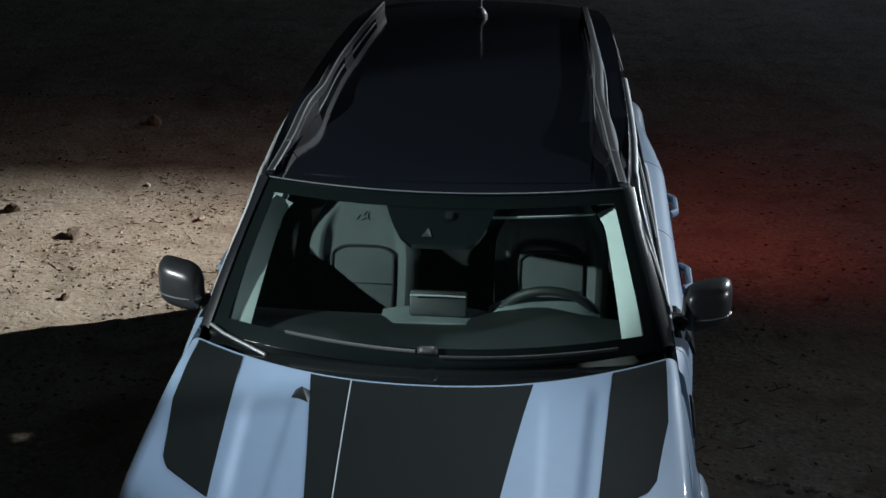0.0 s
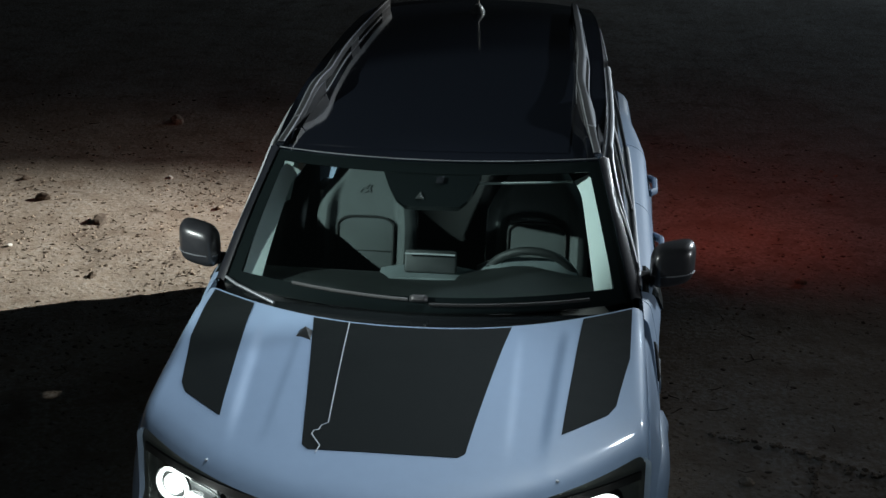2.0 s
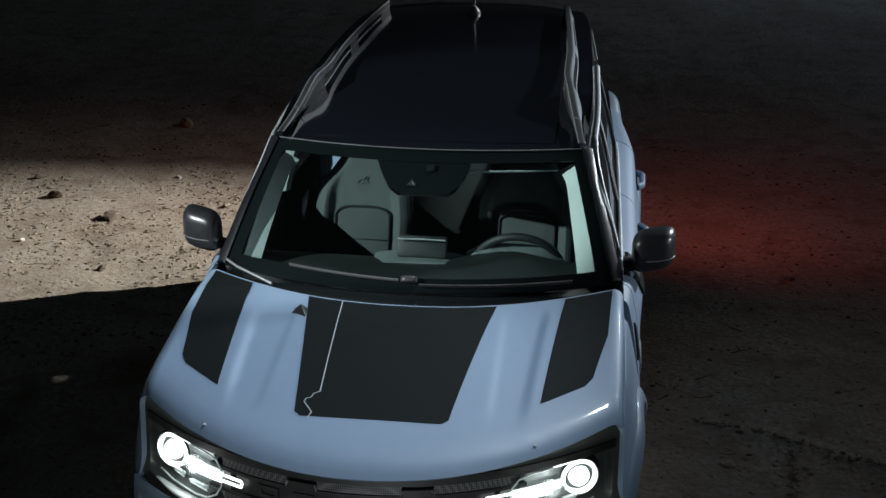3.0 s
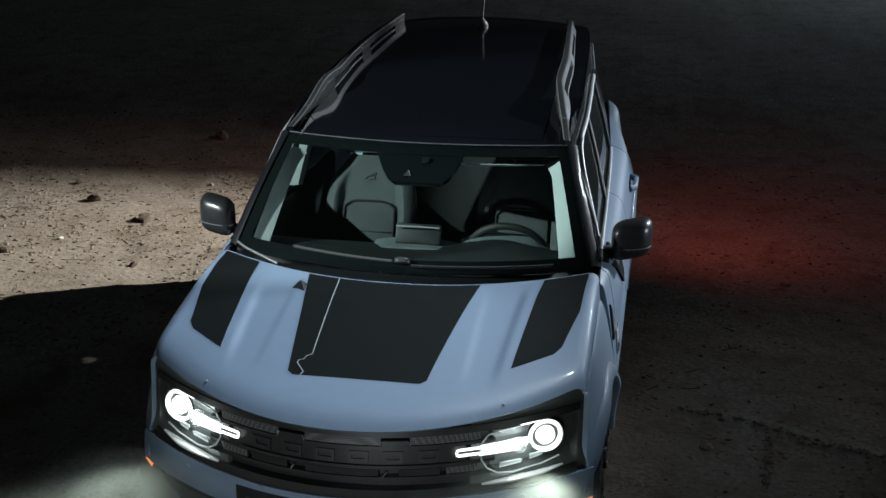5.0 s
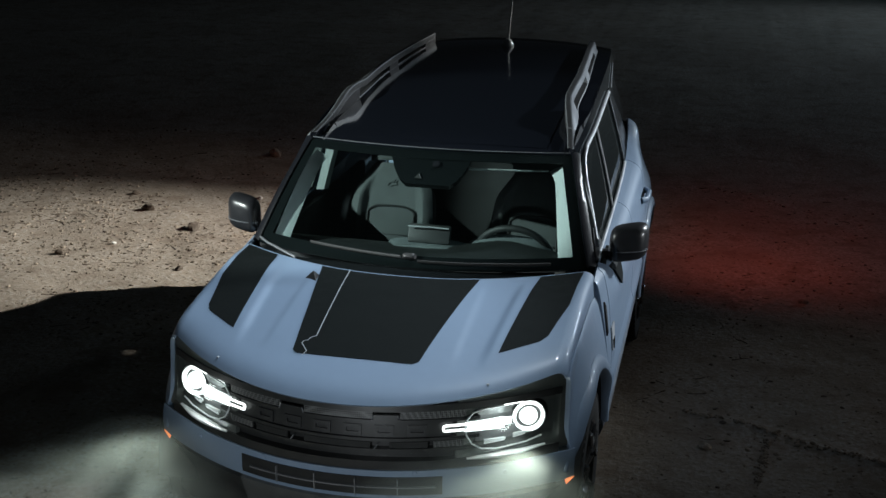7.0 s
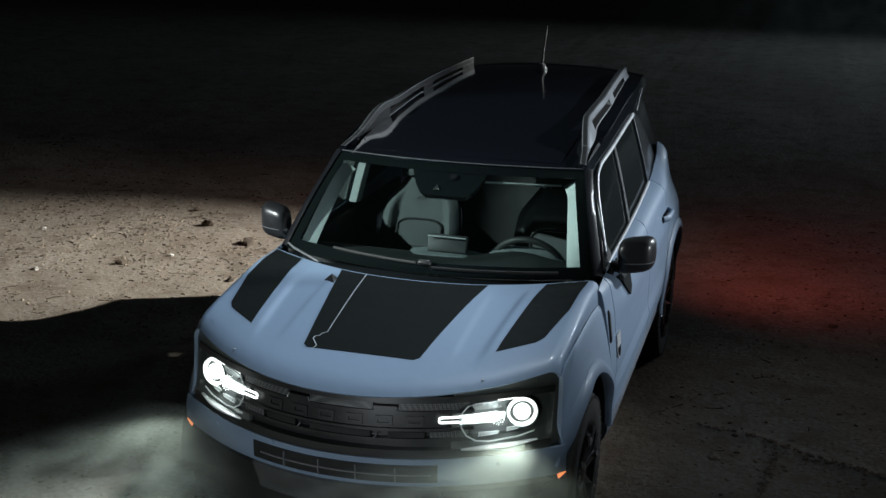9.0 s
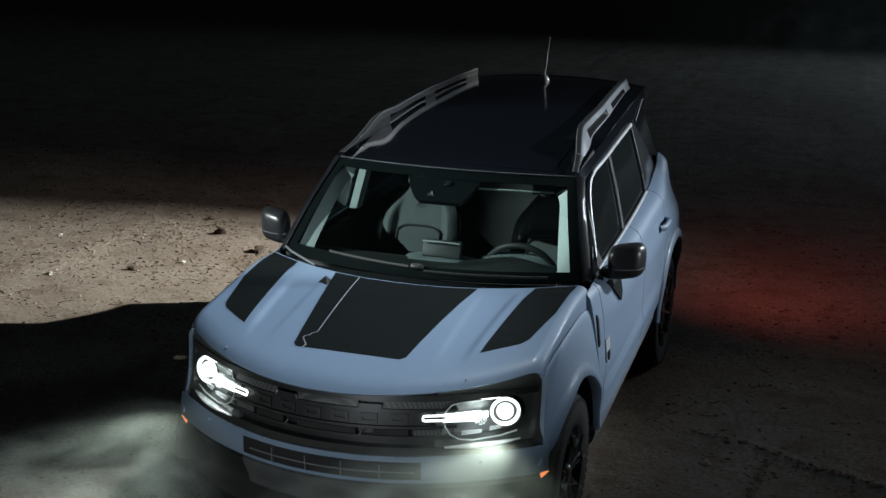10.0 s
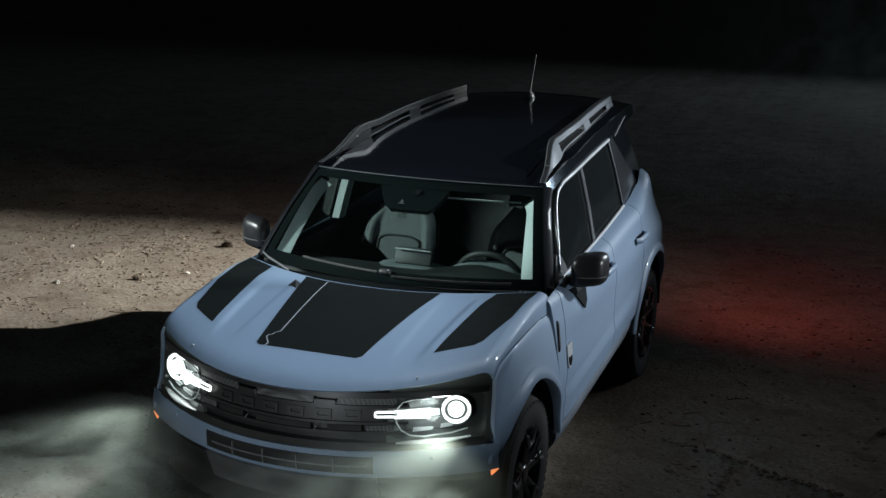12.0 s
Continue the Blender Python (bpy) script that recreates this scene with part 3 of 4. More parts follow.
bumper = shell("bumper", face_sheet(-0.862, 0.862, 0.578, 0.70, 0.02, 70, 12), PAINT, car, 0.06, "painted front bumper band")
shell("intake", face_sheet(-0.40, 0.40, 0.598, 0.675, 0.024, 40, 5), INSIDE, bumper, 0.02, "dark lower air intake")
shell("intake_bar", face_sheet(-0.36, 0.38, 0.632, 0.637, 0.032, 30, 2), RAIL, bumper, 0.01)
for x in (-0.24, -0.08, 0.08, 0.24):
    shell("intake_post", face_sheet(x - 0.002, x + 0.002, 0.60, 0.668, 0.034, 2, 4), RAIL, bumper, 0.01)
shell("lower_valance", face_sheet(-0.855, 0.855, 0.30, 0.545, 0.012, 60, 8), PLASTIC, car, 0.05)
shell("skid_plate", face_sheet(-0.41, 0.41, 0.43, 0.572, 0.034, 30, 6), CLADDING, car, 0.03, "dark lower skid plate")
for x, z in ((-0.62, 0.665), (-0.30, 0.69), (0.30, 0.69), (0.62, 0.665)):
    lathe("parking_sensor", [(0.010, 0.0), (0.009, 0.004), (0.0005, 0.005)], Matrix.Translation(face(x, z, 0.020)) @ Euler((radians(90), 0, 0.5 * x)).to_matrix().to_4x4(), PAINT, bumper, 14)
for s in (-1, 1):
    lathe("stud", [(0.006, 0.0), (0.005, 0.004), (0.0005, 0.005)], pose(s * 0.54, nose(0.54) + 0.030, hood_z(0.54, nose(0.54) + 0.030)), LINE, hood, 10)
    shell("side_marker", [[face(s * (0.832 + 0.032 * u + 0.006 * v), 0.534 + 0.046 * v + 0.004 * u, 0.024) for v in lin(0, 1, 4)] for u in lin(0, 1, 5)], AMBER, car, 0.012 * s, "lit amber side marker lamp")
    # headlamp: housing, halo ring, projector, light bar, reflectors, lens
    def bowl(x, z):
        """The dark surround, hollowed where the lamp sits."""
        e = step(0.455, 0.50, x) * (1 - step(0.765, 0.80, x)) * step(0.735, 0.77, z) * (1 - step(0.905, 0.93, z))
        return face(s * x, z, 0.0 - 0.050 * e)
    unit = shell("headlamp", [[bowl(0.44 + (x - 0.44) * (1 + 0.03 * step(0.97, 0.90, z)), z) for z in lin(0.712, hood_z(min(x, 0.808), nose(min(x, 0.808))) - 0.010, 30)] for x in lin(0.44, 0.818, 46)], SURROUND, car, 0.02 * s, "lit round headlamp with a white light bar")
    c = Vector(face(s * 0.685, 0.854, -0.012))
    turn = Matrix.Translation(c) @ Euler((radians(90), 0, s * radians(20))).to_matrix().to_4x4()
    lathe("ring", [(0.051, -0.02), (0.051, 0.006), (0.053, 0.010), (0.059, 0.010), (0.062, 0.0), (0.063, -0.02)], turn, LED, unit, 44, "bright halo ring")
    lathe("bezel", [(0.036, -0.010), (0.039, -0.002), (0.045, -0.002), (0.051, -0.014)], turn, MESHY, unit, 40)
    lathe("projector", [(0.036, -0.012), (0.034, 0.004), (0.026, 0.011), (0.014, 0.015), (0.0005, 0.016)], turn, BULB, unit, 32)
    lathe("shroud", [(0.064, -0.10), (0.068, -0.005), (0.065, 0.004), (0.063, -0.02)], turn, GRILLE, unit, 40)
    loop = [(0.600, 0.874), (0.55, 0.872), (0.50, 0.869), (0.47, 0.868), (0.465, 0.866), (0.40, 0.866), (0.395, 0.864), (0.393, 0.856), (0.395, 0.848), (0.40, 0.846), (0.465, 0.846), (0.47, 0.842), (0.50, 0.841), (0.55, 0.840), (0.600, 0.839)]
    tube("light_bar", [face(s * x, z, 0.010) for x, z in loop], 0.0048, LED, unit, 8, "white light bar outline")
    shell("light_bar", [[face(s * x, 0.856 + 0.013 * k, 0.002) for k in (-1, 0, 1)] for x in lin(0.475, 0.628, 12)], LED_SOFT, unit, 0.01 * s)
    shell("light_bar", [[face(s * x, 0.856 + 0.007 * k, 0.004) for k in (-1, 1)] for x in lin(0.40, 0.475, 5)], GRILLE, unit, 0.02 * s)
    shell("reflector_bowl", [[face(s * x, z, -0.040) for z in lin(0.775, 0.905, 8)] for x in lin(0.50, 0.70, 14)], LAMP_GREY, unit, 0.004 * s)
    for z0, z1, x0, x1 in ((0.880, 0.910, 0.500, 0.615), (0.802, 0.832, 0.490, 0.630)):
        rows = [[face(s * (x + 0.4 * (z - z0)), z, -0.022 + 0.25 * (z - z0)) for z in lin(z0, z1, 5)] for x in lin(x0, x1, 14)]
        shell("reflector", rows, LAMP_GREY, unit, 0.006 * s)
    for x0, x1, z in ((0.535, 0.605, 0.783), (0.635, 0.675, 0.792)):
        hoop = [(x0, z - 0.006), (x1, z - 0.002), (x1 + 0.004, z + 0.006), (x0 + 0.012, z + 0.008)]
        tube("reflector", [face(s * x, zz, -0.004) for x, zz in hoop], 0.0028, SILVER, unit, 6, closed=True)
        shell("reflector", [[face(s * x, zz, -0.012) for zz in (z - 0.004, z + 0.006)] for x in lin(x0, x1, 4)], SILVER, unit, 0.006 * s)
    tube("light_guide", [face(s * x, 0.922 + 0.02 * (x - 0.6), 0.004) for x in lin(0.60, 0.665, 6)], 0.005, LED, unit, 8)
    rim = [(0.605, 0.918), (0.53, 0.915), (0.495, 0.905), (0.475, 0.88), (0.47, 0.855), (0.475, 0.82), (0.495, 0.785), (0.53, 0.762), (0.58, 0.755), (0.68, 0.762), (0.735, 0.775)]
    tube("lens_rim", [face(s * x, z, 0.006) for x, z in rim], 0.0032, SILVER, unit, 8, "bright lens surround")
    tube("lower_strip", [face(s * x, 0.733 + 0.10 * max(0, x - 0.66), 0.012) for x in lin(0.480, 0.750, 18)], [0.006 + 0.012 * math.sin(math.pi * t) for t in lin(0, 1, 18)], SILVER, unit, 8, "bright lower trim strip", 0.6)
    lens = shell("lens", [[face(s * x, z, 0.022 + 0.02 * step(0.6, 0.75, x)) for z in lin(0.75, 0.922, 8)] for x in lin(0.47, 0.79, 20)], LENS, unit, 0.003 * s)
    lens.visible_shadow = False
    glow = bpy.data.lights.new("headlamp_glow", "POINT")
    glow.energy, glow.color, glow.shadow_soft_size = 0.7, (0.93, 1.0, 0.98), 0.04
    new("headlamp_glow", glow).location = STANCE @ (c + Vector((-s * 0.05, -0.115, -0.01)))
    lamp("headlamp_beam", 70 if s < 0 else 74, look(c + Vector((s * 0.02, -0.20, 0.01)), c + Vector((s * 0.35, -3, -0.5))), (0.92, 1.0, 0.96), 96, 1.0, 0.05)

# ---- glasshouse ----
ws_low = lambda x: (x, 0.375 + 0.20 * (abs(x) / 0.77) ** 2, 1.140)
ws_top = lambda x: (x, 0.800 + 0.180 * (abs(x) / 0.64) ** 2, 1.582 - 0.022 * (abs(x) / 0.64) ** 2)


def screen_place(u, v, out=0.0):
    a, b = Vector(ws_low(0.775 * u)), Vector(ws_top(0.635 * u))
    p = a.lerp(b, v)
    bow = 0.02 * math.sin(math.pi * v)
    return p + Vector((0, -0.7, 0.7)) * (bow + out)


windscreen = shell("windscreen", sheet(lambda u, v: screen_place(u, v), lin(-1, 1, 40), lin(0, 1, 16)), GLASS, car, 0.005, "clear laminated windscreen")
windscreen.visible_shadow = False


def strip(name, u0, u1, v0, v1, mat, parent, out=-0.008, thick=0.003, n=(12, 6), label=""):
    return shell(name, sheet(lambda u, v: screen_place(u0(v) + (u1(v) - u0(v)) * u, v0 + (v1 - v0) * v, out), lin(0, 1, n[0]), lin(0, 1, n[1])), mat, parent, thick, label)


const = lambda k: (lambda v: k)
strip("frit_band", const(-1), const(1), 0.0, 0.10, FRIT, windscreen, n=(40, 3))
strip("frit_band", const(-1), const(1), 0.92, 1.0, FRIT, windscreen, n=(40, 3))
strip("frit_band", const(-1), const(-0.93), 0.10, 0.92, FRIT, windscreen)
strip("frit_band", const(0.93), const(1), 0.10, 0.92, FRIT, windscreen)
strip("sensor_shroud", lambda v: -0.13 - 0.15 * v ** 0.6, lambda v: 0.17 + 0.13 * v ** 0.6, 0.69, 0.92, FRIT, windscreen, -0.012, 0.03)

box("camera_eye", (0.03, 0.012, 0.03), Matrix.Translation(screen_place(0.06, 0.87, -0.004)) @ pose(0, 0, 0, -45), BLANK, windscreen, 0.008)
link("sensor_bracket", [screen_place(u, v, o) for u, v, o in ((-0.075, 0.735, -0.006), (-0.02, 0.735, -0.006), (-0.045, 0.79, -0.006), (-0.045, 0.75, 0.0))], [(0, 1, 3), (1, 2, 3), (2, 0, 3), (0, 2, 1)], DASH, windscreen, "small grey sensor bracket", 0)

roof_w = curve([0.80, 1.4, 2.0, 2.9, 3.35], [0.64, 0.660, 0.648, 0.61, 0.57])
roof_z = curve([0.80, 1.0, 1.2, 1.6, 2.1, 2.6, 3.0, 3.35], [1.588, 1.626, 1.657, 1.704, 1.740, 1.762, 1.766, 1.738])


def roof_place(u, y, lift=0.0):
    w = roof_w(y)
    yy = y + (0.18 * u * u * (1 - step(0.80, 1.6, y)))
    return (w * u, yy, roof_z(y) - 0.040 * abs(u) ** 2.4 + lift)


roof = shell("roof", sheet(lambda u, y: roof_place(u, y), lin(-1, 1, 36), lin(0.806, 3.35, 46)), BLACK, car, 0.03, "gloss black roof with a dark glass panel")
shell("glass_panel", sheet(lambda u, y: roof_place(u * 0.80, y, 0.003), lin(-1, 1, 24), lin(0.87, 2.0, 20)), BLACK, roof, 0.002)
spoiler = shell("spoiler", sheet(lambda u, y: roof_place(u, y, -0.01 - 0.05 * step(3.35, 3.6, y)), lin(-1, 1, 20), lin(3.352, 3.47, 5)), BLACK, car, 0.03)


glass_low = curve([0.6, 1.5, 2.25, 2.85, 3.3], [0.797, 0.787, 0.770, 0.728, 0.69])


def glass_side(y, z):
    """Half-width of the glasshouse."""
    lo, hi = belt(y), roof_z(min(max(y, 0.95), 3.3)) - 0.045
    t = (z - lo) / (hi - lo)
    a, b = glass_low(y), roof_w(min(max(y, 0.9), 3.3)) - 0.006
    return a + (b - a) * t + 0.006 * math.sin(math.pi * min(1, max(0, t)))


# side window outline: lower edge on the belt, upper edge under the drip rail, screen pillar leaning back
win_hi = curve([0.95, 1.1, 1.53, 2.23, 2.8, 3.3], [1.520, 1.546, 1.590, 1.630, 1.648, 1.650])
for s in (-1, 1):
    def region(name, y0, y1, z0, z1, mat, parent, thick, out=0.0, nz=10, ny=16, label=""):
        rows = []
        for u in lin(0, 1, ny):
            row = []
            for v in lin(0, 1, nz):
                ya, yb = y0(v), y1(v)
                y = ya + (yb - ya) * u
                z = z0(y) + (z1(y) - z0(y)) * v
                row.append((s * (glass_side(y, z) + out), y, z))
            rows.append(row)
        return shell(name, rows, mat, parent, thick * s, label)
    lean = lambda v: 0.66 + 0.36 * v
    g1 = region("front_side_window", lean, lambda v: 1.478 + 0.05 * v, belt, win_hi, TINT, car, 0.004)
    g2 = region("rear_side_window", lambda v: 1.565 + 0.05 * v, lambda v: 2.262 - 0.02 * v, belt, win_hi, TINT, car, 0.004)
    g1.visible_shadow = g2.visible_shadow = s > 0
    region("centre_pillar", lambda v: 1.480 + 0.05 * v, lambda v: 1.563 + 0.05 * v, belt, win_hi, BLACK, car, 0.02, 0.004, 8, 4)
    region("quarter_panel", lambda v: 2.270 - 0.02 * v, lambda v: 2.840 - 0.49 * v, lambda y: side_top(min(y, 2.80)) - 0.008, win_hi, QUARTER, car, 0.02, 0.008, 10, 12, "dark smoked quarter panel behind the rear door")
    region("rear_pillar", lambda v: 2.843 - 0.49 * v, lambda v: 3.12 - 0.34 * v, lambda y: side_top(min(y, 2.80)) - 0.02, win_hi, BLACK, car, 0.02, 0.004, 10, 12)
    for a in (0.0, 0.022):
        tube("pillar_line", [(s * (glass_side(1.485 + a + 0.05 * v, belt(1.5) + (win_hi(1.52) - belt(1.5)) * v) + 0.009), 1.485 + a + 0.05 * v, belt(1.5) + (win_hi(1.52) - belt(1.5)) * v) for v in lin(0, 1, 8)], 0.0035, TRIM, car, 6)
    tube("pillar_line", [(s * (glass_side(2.262 - 0.02 * v, belt(2.26) + (win_hi(2.24) - belt(2.26)) * v) + 0.009), 2.262 - 0.02 * v, belt(2.26) + (win_hi(2.24) - belt(2.26)) * v) for v in lin(0, 1, 8)], 0.0045, RAIL, car, 6)
    tube("spoiler_seam", [(s * (glass_side(y, z) + 0.012), y, z) for y, z in ((2.42, 1.625), (2.62, 1.660), (2.86, 1.690))], 0.003, TRIM, car, 6)
    region("roof_side", const(0.99), const(3.30), win_hi, lambda y: roof_z(y) - 0.038, BLACK, car, 0.03, 0.006, 4, 40)
    # brightwork under the drip rail and along the belt
    front = curve([0.75, 0.84, 0.93, 1.01, 1.07, 1.15], [1.19, 1.30, 1.41, 1.492, 1.532, win_hi(1.15)])
    path = [(s * (glass_side(y, front(y)) + 0.019), y, front(y)) for y in lin(0.75, 1.13, 16)]
    path += [(s * (glass_side(y, win_hi(y)) + 0.012), y, win_hi(y)) for y in lin(1.17, 2.235, 24)]
    tube("drip_trim", path, [0.009] * 16 + [0.012] * 24, TRIM, car, 8, "satin bright window surround")
    tube("belt_trim", [(s * (glass_side(y, belt(y)) + 0.012), y, belt(y) + 0.004) for y in lin(0.70, 2.262, 30)], 0.009, TRIM, car, 8)
    # screen pillar
    rows = []
    for v in lin(0, 1, 16):
        a = screen_place(s, v)
        y, z = a.y, a.z
        w = 0.075
        rows.append([a + Vector((0, 0, 0.003)), a + Vector((s * 0.014, 0.012, 0.010)), Vector((s * (glass_side(y + w, z) + 0.016), y + 0.030, z)), Vector((s * (glass_side(y + w, z) + 0.012), y + 0.065, z - 0.01))])
    shell("screen_pillar", rows, PILLAR_BLACK, car, -0.02 * s)
    rows = []
    for v in lin(0.06, 0.92, 28):
        bend = 0.7 * max(0, (v - 0.78) / 0.14) ** 2
        edge = 0.922 + 0.036 * v - 0.05 * bend
        rows.append([screen_place(s * (edge - d), v, out) for d, out in ((0.0, -0.03), (0.024, -0.045), (0.054, -0.062), (0.084, -0.082))])
    shell("pillar_trim", rows, PILLAR, car, 0.02 * s, "light grey inner pillar trim")
    # roof rail: a slim bar on three feet, with two openings
    rail = new("roof_rail")
    rail.parent = car
    rail["label"] = "satin grey roof rail with two openings"
    ridge_z = curve([0.985, 1.165, 1.20, 1.32, 1.6, 2.0, 2.5, 2.96], [1.586, 1.640, 1.656, 1.724, 1.750, 1.774, 1.794, 1.799])
    ridge_x = curve([0.985, 1.165, 1.32, 2.0, 2.96], [0.640, 0.612, 0.580, 0.553, 0.503])
    on_roof = lambda y: roof_z(y) - 0.036

    def bar(name, ys, top, bottom, inner=1):
        """A stretch of rail: a flat top, an outer face that spreads towards the roof, and an inner face."""
        verts, m = [], len(ys)
        for i, y in enumerate(ys):
            ridge, xo = ridge_z(y), ridge_x(y)
            t, b = top(y), bottom(y)
            flare = lambda z: xo + 0.42 * (ridge - z)
            for x, z in ((flare(b), b), (flare(t + 0.003) if t < ridge - 0.01 else xo + 0.003, t - 0.003), (xo - 0.003, t), (xo - 0.024, t + 0.005), (xo - 0.028, t + 0.001), (xo - 0.027, b)):
                verts.append((s * x, y, z))
        faces = [(i * 6 + k, i * 6 + (k + 1) % 6, (i + 1) * 6 + (k + 1) % 6, (i + 1) * 6 + k) for i in range(m - 1) for k in range(6)]
        faces += [tuple(range(6)), tuple(range((m - 1) * 6, m * 6))]
        ob = link(name, verts, faces, RAIL, rail, "", 25)
        ob.data.materials.append(PLASTIC)
        ob.data.materials.append(RAIL_INNER)
        for q in range(m - 1):
            ob.data.polygons[q * 6 + 2].material_index = 1
            ob.data.polygons[q * 6 + 1].material_index = inner if inner == 2 else 0
            ob.data.polygons[q * 6 + 4].material_index = inner
        return ob
    bar("top_bar", lin(1.172, 2.96, 44), ridge_z, lambda y: ridge_z(y) - 0.030, 1)
    for y0, y1 in ((1.172, 1.47), (2.04, 2.20), (2.74, 2.96)):
        bar("foot", lin(y0, y1, 8), lambda y: ridge_z(y) - 0.0295, on_roof, 2)
    bar("lip", lin(1.44, 2.78, 24), lambda y: on_roof(y) + 0.014, on_roof, 2)
    bar("front_cover", lin(0.985, 1.166, 8), ridge_z, on_roof)

tube("header_trim", [screen_place(u, 1.0) + Vector((0, 0.002, 0.006)) for u in lin(-0.99, 0.99, 30)], 0.0022, RAIL, car, 6)
strip("headliner_edge", const(0.22), const(0.83), 0.903, 0.911, PILLAR, car, -0.06, 0.01, (14, 3), "light grey headliner edge")

# ---- wheels ----
def build_wheel():
    w = new("wheel")
    axis = Euler((0, radians(90), 0)).to_matrix().to_4x4()
    R = WHEEL_R
    lathe("tyre", [(0.235, -0.10), (0.30, -0.112), (0.345, -0.104), (R - 0.006, -0.085), (R, -0.05), (R, 0.05), (R - 0.006, 0.085), (0.345, 0.104), (0.30, 0.112), (0.245, 0.104), (0.232, 0.094)], axis, RUBBER, w, 64)
    lugs_v, lugs_f = [], []
    for i in range(56):
        a = 2 * math.pi * i / 56
        for x0, x1, da in ((0.045, 0.108, 0.0), (-0.108, -0.045, 0.5), (-0.03, 0.03, 0.25)):
            a0 = a + da * 2 * math.pi / 56
            k = len(lugs_v)
            for r in (R - 0.012, R + 0.003):
                for x, t in ((x0, -0.034), (x1, -0.026), (x1, 0.034), (x0, 0.026)):
                    rr = r - 0.02 * max(0, abs(x) - 0.085) / 0.02
                    lugs_v.append((x, rr * math.cos(a0 + t), rr * math.sin(a0 + t)))
            lugs_f += [(k, k + 1, k + 2, k + 3), (k + 4, k + 7, k + 6, k + 5)] + [(k + j, k + 4 + j, k + 4 + (j + 1) % 4, k + (j + 1) % 4) for j in range(4)]
    link("tread", lugs_v, lugs_f, RUBBER, w, "", 0)
    lathe("rim", [(0.236, 0.098), (0.232, 0.106), (0.222, 0.104), (0.212, 0.07), (0.20, -0.06), (0.02, -0.07)], axis, RIM, w, 48)
    rim = w.children[-1]
    for i in range(5):
        a = 2 * math.pi * i / 5 + 0.3
        for d in (-0.16, 0.16):
            p = [Vector((0.072, 0.05 * math.cos(a + d * 2), 0.05 * math.sin(a + d * 2))), Vector((0.090, 0.13 * math.cos(a + d * 1.3), 0.13 * math.sin(a + d * 1.3))), Vector((0.094, 0.222 * math.cos(a + d * 1.5), 0.222 * math.sin(a + d * 1.5)))]
            tube("spoke", p, [0.024, 0.020, 0.024], RIM, rim, 8, "", 0.8, up=(1, 0, 0))
        tube("cut_edge", [Vector((0.113, r * math.cos(a + d), r * math.sin(a + d))) for r, d in ((0.215, -0.27), (0.16, -0.2), (0.15, 0.2), (0.215, 0.27))], 0.010, CUT, rim, 6, "machined bright spoke edge")
    lathe("hub_cap", [(0.045, 0.06), (0.045, 0.088), (0.036, 0.096), (0.0005, 0.098)], axis, RIM, rim, 24)
    return w


first = build_wheel()
first.parent = car
first.matrix_basis = STANCE.inverted() @ pose(0.775, 0.04, WHEEL_R)
for x, y, turn in ((-0.775, 0.04, 180), (0.778, AXLE, 0), (-0.778, AXLE, 180)):
    w = copy_thing(first, STANCE.inverted() @ pose(x, y, WHEEL_R, 33 * y, 0, turn))
    w.parent = car

